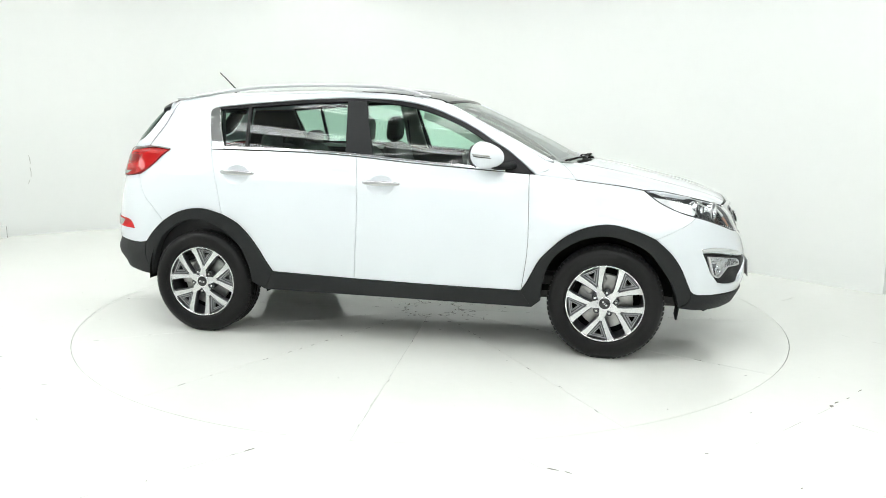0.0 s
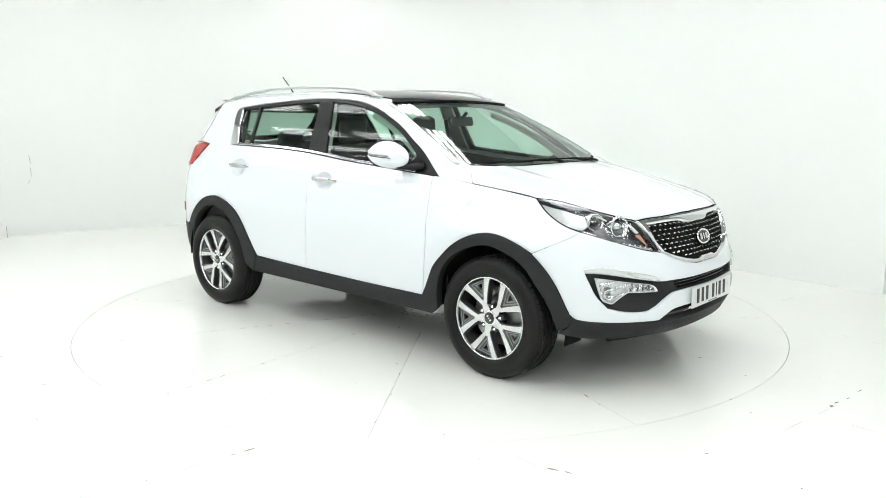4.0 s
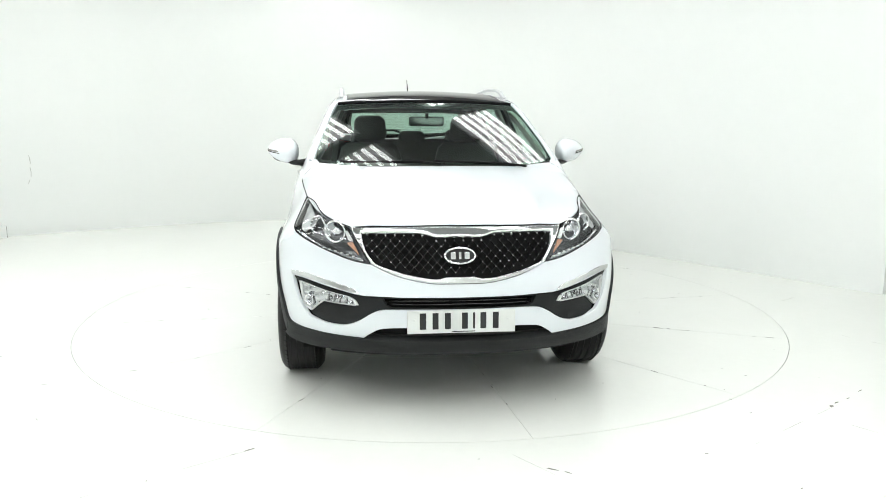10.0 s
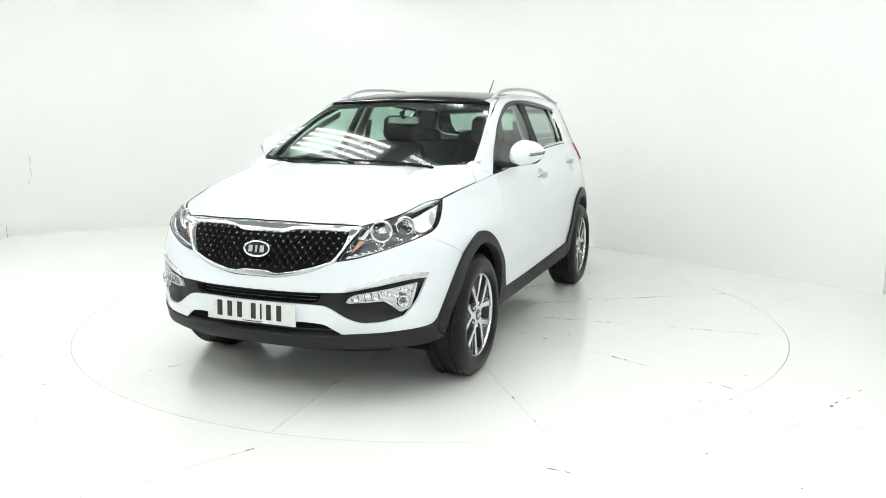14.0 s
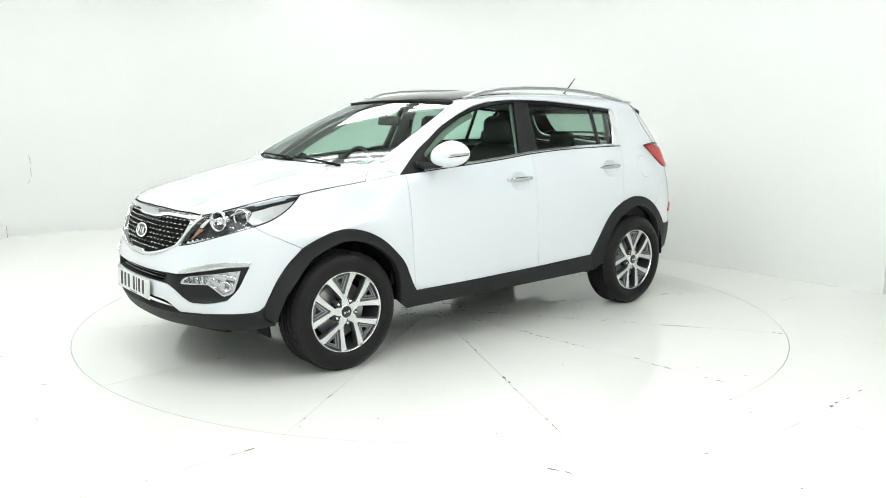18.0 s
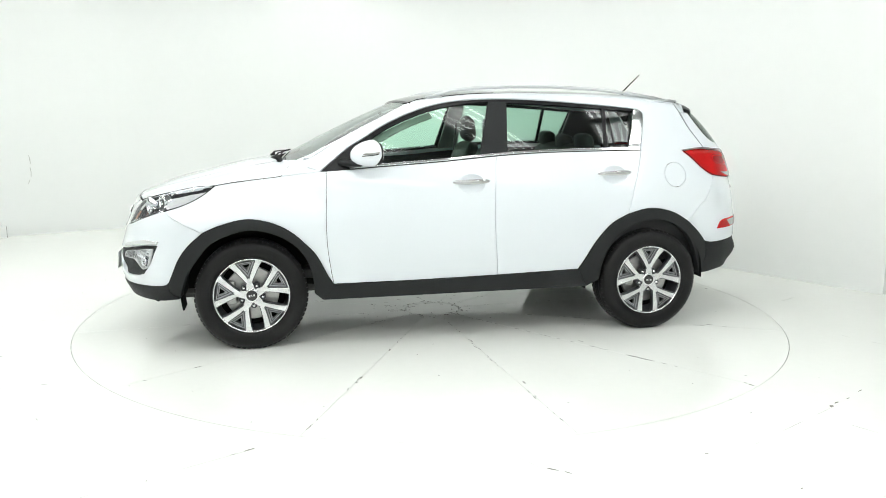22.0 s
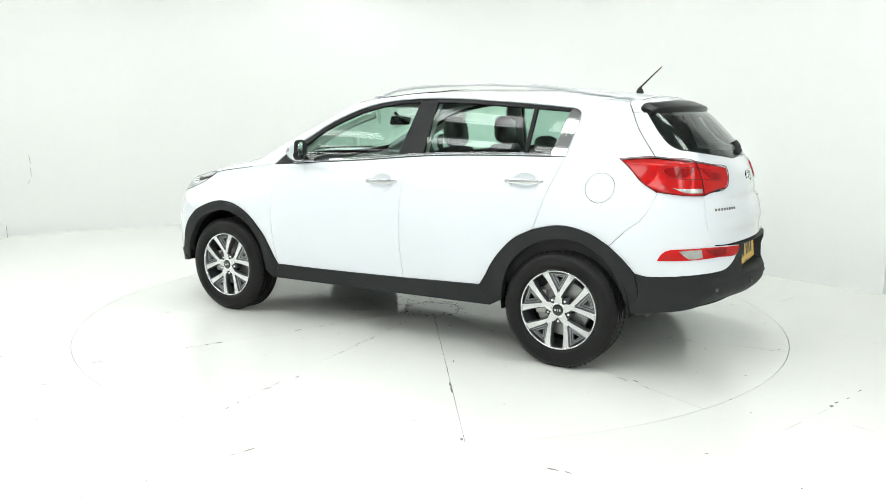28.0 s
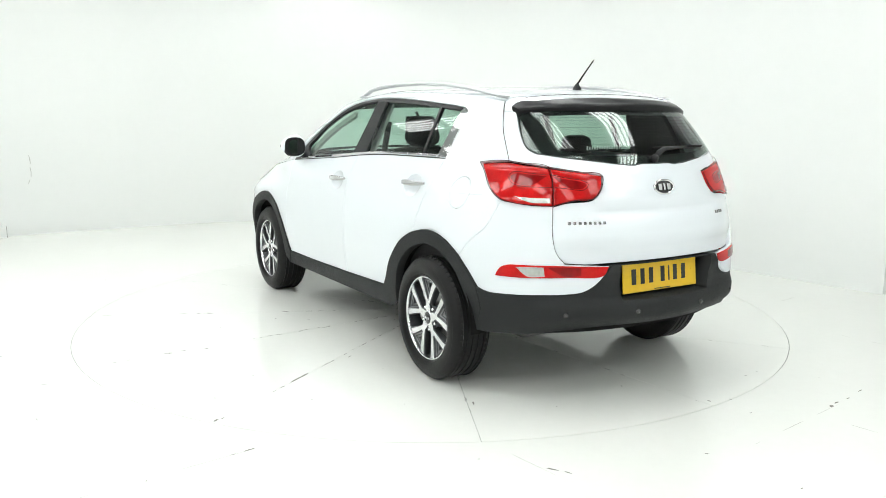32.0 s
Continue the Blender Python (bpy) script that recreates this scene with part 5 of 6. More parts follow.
part("spoiler", blade("top"), PAINT, car, "white front strip of the roof spoiler", True)
lip = part("spoiler_lip", blade("lip"), SATINBLACK, car, "gloss black lip and underside of the spoiler", True)
lip.data.set_sharp_from_angle(angle=radians(50))
# thin dark tube paints the shade in the gap before the spoiler
dark_line("spoiler_gap_shade", [Vector(lay("top", [(-1.664 + 0.02 * y * y / 0.34, y)])[0]) + Vector((0, 0, 0.002)) for y in np.linspace(-0.50, 0.50, 21)], 0.0016)
for side in (False, True):
    s = -1 if side else 1
    lamp = panel("tail_lamp", "rear", runs(LAMP_UP, SPLIT, LAMP_DOWN, LAMP_SIDE), RED, car, off=0.010, thick=0.04, gap=0.002, edge=0.006, mirror=side, spacing=0.014, grid=0.014, label="red wraparound tail lamp",
                 bulge=shoulder)
    panel("lamp_housing", "rear", runs(LAMP_UP, SPLIT, LAMP_DOWN, LAMP_SIDE), MATBLACK, lamp, off=-0.034, thick=0.01, gap=-0.01, mirror=side, spacing=0.02, grid=0.04)
    panel("lamp_housing", "rear", runs(INNER_UP, INNER_LOW, rev(SPLIT)), MATBLACK, lamp, off=-0.034, thick=0.01, gap=-0.01, mirror=side, spacing=0.02, grid=0.04)
    panel("inner_lamp", "rear", runs(INNER_UP, INNER_LOW, rev(SPLIT)), RED, lamp, off=0.010, thick=0.04, gap=0.002, edge=0.006, mirror=side, spacing=0.014, grid=0.014, bulge=shoulder)
    def lens_line(name, pts, r, lift, mat, smooth_runs=True):
        line = rounded([[np.array(p) for p in pts]], 0.012, False) if smooth_runs else np.array(pts)
        flat = lay("rear", [flat_of("rear", p) for p in line])
        line = flat + normals(flat) * lift
        dark_line(name, [Vector((p[0], p[1] * s, p[2])) for p in line], r, mat, lamp)

    lens_line("lens_edge", LAMP_UP + SPLIT[1:], 0.0020, 0.0085, REDBLACK)
    lens_line("lens_edge", LAMP_DOWN + LAMP_SIDE[1:], 0.0024, 0.0085, REDBLACK)
    lens_line("lens_edge", INNER_UP + INNER_LOW[1:], 0.0022, 0.0085, REDBLACK)
    lens_line("lens_line", [(-1.985, 0.594, 1.166), (-2.030, 0.532, 1.150), (-2.067, 0.457, 1.136), (-2.082, 0.433, 1.120), (-2.084, 0.458, 1.094), (-2.045, 0.542, 1.100), (-2.020, 0.585, 1.105)], 0.0020, 0.0092, REDBLACK)
    lens_line("lens_line", [(-1.983, 0.599, 1.163), (-1.922, 0.655, 1.169), (-1.848, 0.696, 1.174), (-1.827, 0.711, 1.159), (-1.838, 0.719, 1.135), (-1.877, 0.713, 1.113), (-1.945, 0.671, 1.106), (-2.013, 0.596, 1.105)], 0.0018, 0.0092, REDBLACK)
    panel("bulb_field", "rear", runs([(-1.985, 0.596, 1.160), (-1.922, 0.655, 1.166), (-1.855, 0.694, 1.168), (-1.835, 0.709, 1.155), (-1.845, 0.717, 1.137), (-1.880, 0.711, 1.117), (-1.945, 0.671, 1.110), (-2.010, 0.596, 1.109)]), REDDEEP, lamp, off=0.0106, thick=0.008, mirror=side, spacing=0.012, grid=0.02)
    panel("bulb_field", "rear", runs([(-1.990, 0.588, 1.162), (-2.030, 0.532, 1.146), (-2.066, 0.459, 1.132), (-2.078, 0.437, 1.119), (-2.080, 0.460, 1.098), (-2.045, 0.540, 1.104), (-2.018, 0.583, 1.109)]), REDDEEP, lamp, off=0.0106, thick=0.008, mirror=side, spacing=0.012, grid=0.02)
    panel("reversing_lens", "rear", runs([(-1.895, 0.735, 1.060), (-1.96, 0.682, 1.056), (-2.022, 0.612, 1.056)], [(-2.022, 0.612, 1.056), (-2.027, 0.615, 1.030)], [(-2.027, 0.615, 1.030), (-1.96, 0.69, 1.032), (-1.92, 0.722, 1.037)]), CLEARREFL, lamp, off=0.014, thick=0.012, mirror=side, spacing=0.012, grid=0.02)
    REFL_UP = [(-1.850, 0.810, 0.669), (-1.872, 0.80, 0.71), (-1.905, 0.785, 0.730), (-2.0, 0.71, 0.737), (-2.084, 0.630, 0.739), (-2.15, 0.51, 0.735), (-2.197, 0.380, 0.729)]
    REFL_LOW = [(-2.197, 0.380, 0.729), (-2.193, 0.41, 0.684), (-2.118, 0.586, 0.679), (-1.994, 0.729, 0.671), (-1.850, 0.810, 0.667)]
    panel("rear_corner", "rear", runs(rev(LAMP_DOWN), [(-2.036, 0.608, 1.018), (-2.065, 0.627, 0.875), (-2.087, 0.617, 0.794), (-2.113, 0.584, 0.743)], [(-2.113, 0.584, 0.743), (-2.162, 0.484, 0.737), (-2.197, 0.378, 0.731)],
          [(-2.197, 0.378, 0.731), (-2.193, 0.409, 0.681), (-2.179, 0.459, 0.634), (-2.159, 0.511, 0.607), (-2.12, 0.59, 0.597), (-2.058, 0.673, 0.592), (-1.923, 0.777, 0.583), (-1.80, 0.825, 0.580), (-1.742, 0.839, 0.594)],
          [(-1.742, 0.839, 0.594), (-1.683, 0.852, 0.661), (-1.60, 0.865, 0.737)], [(-1.60, 0.865, 0.737), (-1.694, 0.846, 0.834), (-1.76, 0.82, 0.89), (-1.81, 0.79, 0.98), (-1.828, 0.765, 1.040)]), PAINT, car, mirror=side, gap=0.0006, edge=0.0012, label="white rear bumper corner")
    refl = panel("rear_reflector", "rear", runs(REFL_UP, REFL_LOW), RED, car, off=0.007, thick=0.03, mirror=side, spacing=0.014, grid=0.03, label="red reflector strip with a clear window")
    panel("clear_window", "rear", runs([(-1.948, 0.760, 0.724), (-1.99, 0.725, 0.729), (-2.056, 0.667, 0.731)], [(-2.056, 0.667, 0.731), (-2.063, 0.664, 0.683)], [(-2.063, 0.664, 0.683), (-2.0, 0.72, 0.679), (-1.918, 0.780, 0.677)]), CLEARREFL, refl, off=0.0085, thick=0.01, mirror=side, spacing=0.008, grid=0.006,
          bulge=lambda p: 0.0006 * np.sin(p[:, 0] * 420))
    panel("dark_window", "rear", runs([(-2.062, 0.662, 0.731), (-2.104, 0.605, 0.732), (-2.150, 0.512, 0.730)], [(-2.150, 0.512, 0.730), (-2.155, 0.515, 0.688)], [(-2.155, 0.515, 0.688), (-2.118, 0.590, 0.684), (-2.069, 0.658, 0.682)]), REDDEEP, refl, off=0.0078, thick=0.008, mirror=side, spacing=0.01, grid=0.02, label="darker red block")
NICHE = half([(0, 0.733), (0.315, 0.731)], [(0.315, 0.731), (0.318, 0.65), (0.30, 0.556)], [(0.30, 0.556), (0, 0.552)])
panel("rear_bumper", "rear", half([(0, 0.738), (0.365, 0.734)], [(0.365, 0.734), (-2.193, 0.409, 0.681), (-2.179, 0.459, 0.634), (-2.159, 0.511, 0.605), (-2.12, 0.59, 0.595), (-2.058, 0.673, 0.590), (-1.923, 0.777, 0.581), (-1.80, 0.825, 0.578), (-1.742, 0.839, 0.594)],
      [(-1.742, 0.839, 0.594), (-1.765, 0.83, 0.48), (-1.715, 0.835, 0.365)], [(-1.715, 0.835, 0.365), (-1.80, 0.802, 0.368), (-1.90, 0.765, 0.378), (-2.0, 0.70, 0.384), (-2.113, 0.571, 0.394), (-2.2, 0.3, 0.412), (0, 0.420)]), PLASTIC, car, both=True, holes=[NICHE], off=0.004, thick=0.13, grid=0.019,
      bulge=lambda p: (0.020 * (1 - step(0.525, 0.575, p[:, 2])) - 0.055 * (1 - step(0.385, 0.485, p[:, 2]))) * (1 - step(0.58, 0.78, np.abs(p[:, 1]))) + 0.010 * step(-1.90, -1.755, p[:, 0])
      - 0.020 * np.exp(-((np.abs(p[:, 1]) - 0.42) / 0.22) ** 2) * (1 - step(0.64, 0.70, p[:, 2])), gap=0.0006)
panel("plate_recess", "rear", NICHE, PLASTIC, car, both=True, off=-0.115, thick=0.005, gap=-0.03)
panel("rear_valance", "rear", half([(0, 0.43), (0.3, 0.42), (-2.10, 0.57, 0.40)], [(-2.10, 0.57, 0.40), (-1.98, 0.68, 0.39)], [(-1.98, 0.68, 0.39), (-1.98, 0.67, 0.34)], [(-1.98, 0.67, 0.34), (0.4, 0.34), (0, 0.345)]), MATBLACK, car, both=True, off=-0.09, grid=0.05)
for y in (-0.58, -0.22, 0.22, 0.58):
    p = Vector(on_end(y, 0.497, -1))
    n = Vector(normals(np.array([p]))[0])
    bm = bmesh.new()
    lathe(bm, [(0.0003, 0.008), (0.007, 0.008), (0.0095, 0.004), (0.0115, 0.006), (0.013, 0.0)], 16, "x")
    bm.transform(Matrix.Translation(p + n * (0.023 - 0.020 * math.exp(-((abs(y) - 0.42) / 0.22) ** 2))) @ n.to_track_quat("X", "Z").to_matrix().to_4x4())
    part("parking_sensor", bm, GLOSSBLACK, car, smooth=True)
NAMEMETAL = material("dull_chrome", (0.30, 0.30, 0.305), 0.25, metal=1.0)
# maker's words on the tailgate are plain chrome bars
for y0, y1, z, h, n in ((0.562, 0.372, 0.938, 0.014, 8), (-0.40, -0.49, 0.945, 0.016, 4)):
    bm = bmesh.new()
    for i in range(n):
        y = y0 + (y1 - y0) * (i + 0.5) / n
        p = Vector(on_end(y, z, -1))
        nn = Vector(normals(np.array([p]))[0])
        box(bm, (0.004, abs(y1 - y0) / n * 0.58, h), p + nn * 0.002, nn.to_track_quat("X", "Z").to_matrix(), 0.001, 1)
    part("name_bars", bm, NAMEMETAL, car, "small chrome bars")
# rear wiper
bm = bmesh.new()
tube(bm, [(-2.090, 0.0, 1.235), (-2.075, -0.05, 1.268), (-2.058, -0.10, 1.283), (-2.020, -0.28, 1.286), (-1.985, -0.42, 1.276)], 0.017, 8, 0.6, [0.9, 1.1, 1.0, 0.7, 0.35])
wiper = part("rear_wiper", bm, PLASTIC, car, "black rear wiper arm", True)
bm = bmesh.new()
lathe(bm, [(0.0005, 0.024), (0.017, 0.020), (0.022, 0.0)], 16, "x", (0, 0, 0))
bm.transform(Matrix.Translation((-2.085, 0.0, 1.240)) @ pose(0, 0, 0, 0, 20, 180))
part("wiper_pivot", bm, PLASTIC, wiper, smooth=True)
bm = bmesh.new()
tube(bm, [Vector(on_end(y, 1.290 - 0.012 * abs(y + 0.25), -1)) + Vector((-0.004, 0, 0)) for y in np.linspace(-0.03, -0.47, 9)], 0.006, 6)
part("wiper_blade", bm, MATBLACK, wiper, smooth=True)

# ---- windscreen wipers ----
def on_top(x, y, up=0.0):
    p = lay("top", [(x, y)])[0]
    n = normals(np.array([p]))[0]
    return Vector(p + n * up)


for pivot, tip, elbow in (((1.172, 0.02), (1.060, -0.56), (1.155, -0.10)), ((1.125, 0.52), (1.125, -0.01), (1.150, 0.42))):
    bm = bmesh.new()
    a = [on_top(*pivot, 0.008), on_top(*elbow, 0.020), on_top((elbow[0] + tip[0]) / 2, (elbow[1] + tip[1]) / 2, 0.016), on_top(*tip, 0.010)]
    tube(bm, a, 0.009, 8, 0.6, [1.3, 1.1, 0.7, 0.5])
    w = part("wiper_arm", bm, MATBLACK, car, "black windscreen wiper", True)
    bm = bmesh.new()
    n = 9
    tube(bm, [on_top(elbow[0] - 0.02 + (tip[0] - elbow[0]) * i / (n - 1), elbow[1] + 0.05 + (tip[1] - elbow[1] - 0.07) * i / (n - 1), 0.005) for i in range(n)], 0.006, 6)
    part("wiper_blade", bm, MATBLACK, w, smooth=True)
    bm = bmesh.new()
    lathe(bm, [(0.0005, 0.016), (0.016, 0.013), (0.022, 0.0)], 16, "z", on_top(*pivot, 0.0))
    part("wiper_pivot", bm, MATBLACK, w, smooth=True)

# ---- door handles ----
for x, z in ((-0.072, 1.026), (-1.063, 1.069)):
    for s in (1, -1):
        pts = []
        for i in range(13):
            f = i / 12
            px = x + 0.122 - 0.244 * f
            base = on_side(px, z)[1]
            pts.append((px, s * (base + 0.002 + 0.022 * math.sin(math.pi * f) ** 0.5), z + 0.006 * (f - 0.5)))
        bm = bmesh.new()
        rings = []
        for i, p in enumerate(pts):
            k = min(1.0, 0.35 + 0.65 * math.sin(math.pi * i / 12) ** 0.5)
            ring = []
            for j in range(16):
                a = 2 * math.pi * j / 16
                c, d = math.cos(a), math.sin(a)
                ring.append(bm.verts.new((p[0], p[1] + s * 0.009 * k * math.copysign(abs(c) ** 0.6, c), p[2] + 0.0165 * k * math.copysign(abs(d) ** 0.75, d))))
            rings.append(ring)
        for a, b in zip(rings, rings[1:]):
            for j in range(16):
                bm.faces.new((a[j], a[(j + 1) % 16], b[(j + 1) % 16], b[j]))
        for r in (rings[0], rings[-1]):
            bm.faces.new(r)
        bmesh.ops.recalc_face_normals(bm, faces=bm.faces)
        part("door_handle", bm, SHADEDCHROME, car, "chrome door handle", True)

# ---- door mirrors ----
def mirror_point(c, s, out=0.0):
    """Places a direction of the unit ball on the mirror's housing: deep beside the door, swept back and slim at its tip."""
    q = [math.copysign(abs(c[k]) ** (0.9, 0.74, 0.82)[k], c[k]) for k in range(3)]
    front = max(q[0], 0)
    x = 0.558 - 0.020 * q[1] + (q[0] * (0.112 - 0.062 * q[1] + out) if q[0] > 0 else q[0] * 0.028)
    taper = 1 - 0.14 * front ** 2
    slim = 1.0 - 0.36 * max(q[1] + 0.35, 0) / 1.35 - 0.12 * max(q[1], 0) ** 3
    z = q[2] * ((0.088 if q[2] > 0 else 0.080) + out) * taper * slim - 0.012 * front + 0.006 * q[1]
    return Vector((x, s * (0.950 + q[1] * (0.100 + out) * taper - 0.012 * front), 1.212 + z))


def squarish(a, b, n=28):
    return [(a * math.copysign(abs(math.cos(2 * math.pi * i / n)) ** 0.75, math.cos(2 * math.pi * i / n)), b * math.copysign(abs(math.sin(2 * math.pi * i / n)) ** 0.75, math.sin(2 * math.pi * i / n))) for i in range(n)]


for s in (1, -1):
    bm = bmesh.new()
    bmesh.ops.create_uvsphere(bm, u_segments=36, v_segments=24, radius=1.0)
    for v in bm.verts:
        v.co = mirror_point(v.co, s)
    if s < 0:
        bmesh.ops.reverse_faces(bm, faces=bm.faces)
    mirror = part("door_mirror", bm, PAINT, car, "white door mirror with an indicator strip", True)
    bm = bmesh.new()
    prism(bm, squarish(0.088, 0.070), 0.020, pose(0.551, s * 0.944, 1.210, 90, 0, -90 + 13 * s), 0.06)
    part("mirror_bezel", bm, PLASTIC, mirror, "black mirror surround")
    bm = bmesh.new()
    prism(bm, squarish(0.066, 0.054), 0.003, pose(0.533, s * 0.938, 1.210, 90, 0, -90 + 20 * s))
    part("mirror_glass", bm, CHROME, mirror, "mirror pane")
    bm = bmesh.new()
    tube(bm, [mirror_point((math.cos(radians(a)), math.sin(radians(a)), 0.06), s) for a in range(20, 91, 7)], 0.0062, 8, 0.9, [0.5] + [1] * 9 + [0.8])
    part("indicator_strip", bm, CLEARREFL, mirror, "clear indicator strip", True)
    bm = bmesh.new()
    tube(bm, [mirror_point((math.cos(radians(a)), math.sin(radians(a)), -0.06), s) for a in range(16, 91, 7)], 0.0028, 6)
    part("indicator_edge", bm, MATBLACK, mirror, smooth=True)
    bm = bmesh.new()
    tube(bm, [(0.74, s * 0.790, 1.150), (0.69, s * 0.835, 1.143), (0.645, s * 0.880, 1.142), (0.60, s * 0.925, 1.150)], 0.036, 12, 0.5, [1.3, 1.1, 0.9, 0.5])
    part("mirror_foot", bm, PLASTIC, mirror, smooth=True)

# ---- wheels ----
def make_wheel():
    wide = Matrix.Diagonal((1.075, 1, 1.075, 1))

    def out(r):
        return 0.342 - (0.3458 - r) * 0.850

    bm = bmesh.new()
    lathe(bm, [(0.2085, 0.030), (0.203, 0.0), (0.190, -0.05), (0.196, -0.10), (0.196, -0.17), (0.212, -0.185)], 56)
    bm.transform(wide)
    wheel = part("wheel", bm, GREYALLOY, car, "alloy wheel with ten machined spokes", True)
    bm = bmesh.new()
    lathe(bm, [(0.2075, 0.024), (0.2090, 0.040), (0.213, 0.044), (0.2195, 0.040), (0.222, 0.030), (0.217, 0.0)], 72)
    bm.transform(wide)
    part("rim", bm, ALLOY, wheel, smooth=True)
    # tyre
    bm = bmesh.new()
    lathe(bm, [(0.214, 0.026), (0.222, 0.047), (0.240, 0.058), (0.262, 0.062), (0.285, 0.061), (0.305, 0.055), (0.324, 0.045), (0.337, 0.031), (0.343, 0.018),
               (0.3450, -0.004), (0.3385, -0.0045), (0.3385, -0.0115), (0.3455, -0.012), (0.3458, -0.038), (0.3385, -0.0385), (0.3385, -0.0485), (0.3458, -0.049),
               (0.3458, -0.073), (0.3385, -0.0735), (0.3385, -0.0835), (0.3458, -0.084), (0.3455, -0.110), (0.3385, -0.1105), (0.3385, -0.1175), (0.3450, -0.118),
               (0.342, -0.140), (0.334, -0.156), (0.300, -0.176), (0.250, -0.176), (0.214, -0.160)], 96)
    for v in bm.verts:
        r = math.hypot(v.co.x, v.co.z)
        k = out(r) / r
        v.co.x, v.co.z = v.co.x * k, v.co.z * k
    tyre = part("tyre", bm, RUBBER, wheel, smooth=False)
    for f in tyre.data.polygons:
        f.use_smooth = True
    tyre.data.set_sharp_from_angle(angle=radians(40))
    # blocks along both shoulders of the tread
    bm = bmesh.new()
    for k in range(66):
        a = 2 * math.pi * k / 66
        for h, r, tilt in ((0.0270, 0.3306, 40), (-0.1455, 0.3306, -40)):
            m = Matrix.Rotation(-a, 4, "Y") @ pose(r, h, 0) @ pose(0, 0, 0, 0, 0, tilt)
            bmesh.ops.create_cube(bm, size=1.0, matrix=m @ Matrix.Diagonal((0.0105, 0.036, 0.0245, 1)))
    tagged(part("tread_shoulder", bm, RUBBER, tyre), kind="stuff")
    # raised ring and lettering-free ribs on the side wall
    bm = bmesh.new()
    for r in (0.249, 0.303):
        lathe(bm, [(r - 0.002, 0.0575 if r < 0.25 else 0.0545), (r, 0.0600 if r < 0.25 else 0.0575), (r + 0.002, 0.0585 if r < 0.25 else 0.0560)], 72)
    part("sidewall_rib", bm, RUBBER, tyre, smooth=True)
    # spokes run in parallel pairs on either side of five slots
    for k in range(5):
        mid = 2 * math.pi * k / 5 - math.pi / 2
        for side in (-1, 1):
            bm = bmesh.new()
            st = []
            for r, off, w, h, d in ((0.040, 0.0285, 0.020, 0.031, 0.030), (0.075, 0.0395, 0.023, 0.030, 0.032), (0.110, 0.0465, 0.028, 0.032, 0.036), (0.165, 0.0515, 0.033, 0.035, 0.040), (0.195, 0.0530, 0.037, 0.036, 0.043), (0.211, 0.0535, 0.045, 0.036, 0.045)):
                rr = math.sqrt(max(r * r - off * off, 0.0001))
                st.append((rr, side * off, w, h, d))
            secs = []
            for rr, off, w, h, d in st:
                a, b = off - w / 2, off + w / 2
                ring = [(a - 0.003, h - d), (a - 0.001, h - 0.005), (a + 0.003, h), (b - 0.003, h), (b + 0.001, h - 0.005), (b + 0.003, h - d)]
                secs.append([bm.verts.new((rr * math.cos(mid) - u * math.sin(mid), v, rr * math.sin(mid) + u * math.cos(mid))) for u, v in ring])
            for p, q in zip(secs, secs[1:]):
                for i in range(5):
                    bm.faces.new((p[i], p[i + 1], q[i + 1], q[i]))
            bmesh.ops.recalc_face_normals(bm, faces=bm.faces)
            if sum(f.normal.y * f.calc_area() for f in bm.faces) < 0:
                bmesh.ops.reverse_faces(bm, faces=bm.faces)
            bm.transform(wide)
            spoke = part("spoke", bm, ALLOY, wheel)
            spoke.data.materials.append(GREYALLOY)
            for f in spoke.data.polygons:
                f.material_index = 0 if f.normal.y > 0.8 else 1
        # the web that joins neighbouring pairs at the hub
        bm = bmesh.new()
        a0 = mid + math.pi / 5
        loop = [(0.030, -0.024), (0.060, -0.020), (0.085, -0.011), (0.104, 0.0), (0.085, 0.011), (0.060, 0.020), (0.030, 0.024)]
        for h, flip in ((0.0312, False), (0.008, True)):
            vs = [bm.verts.new((u * math.cos(a0) - v * math.sin(a0), h, u * math.sin(a0) + v * math.cos(a0))) for u, v in loop]
            bm.faces.new(vs[::-1] if flip else vs)
        bm.verts.ensure_lookup_table()
        for i in range(7):
            bm.faces.new((bm.verts[i], bm.verts[(i + 1) % 7], bm.verts[7 + (i + 1) % 7], bm.verts[7 + i]))
        bmesh.ops.recalc_face_normals(bm, faces=bm.faces)
        bm.transform(wide)
        part("web", bm, ALLOY, wheel)
        # grey stepped pocket between neighbouring pairs
        a0 = mid + math.pi / 5
        for depth, shrink, mat in ((0.027, 1.0, GREYALLOY), (0.024, 0.84, PALEGREY), (0.021, 0.68, GREYALLOY), (0.018, 0.52, PALEGREY)):
            bm = bmesh.new()
            corners = [(0.098, 0.0), (0.200, 0.060), (0.200, -0.060)]
            cx = sum(c[0] for c in corners) / 3 + 0.006
            outer = [((c[0] - cx) * shrink + cx, c[1] * shrink) for c in corners]
            inner = [((c[0] - cx) * (shrink - 0.16) + cx, c[1] * (shrink - 0.16)) for c in corners]
            vo = [bm.verts.new((u * math.cos(a0) - v * math.sin(a0), depth, u * math.sin(a0) + v * math.cos(a0))) for u, v in outer]
            vi = [bm.verts.new((u * math.cos(a0) - v * math.sin(a0), depth - 0.001, u * math.sin(a0) + v * math.cos(a0))) for u, v in inner]
            vl = [bm.verts.new((v.co.x, v.co.y - 0.02, v.co.z)) for v in vi]
            for i in range(3):
                j = (i + 1) % 3
                bm.faces.new((vo[i], vo[j], vi[j], vi[i]))
                bm.faces.new((vi[i], vi[j], vl[j], vl[i]))
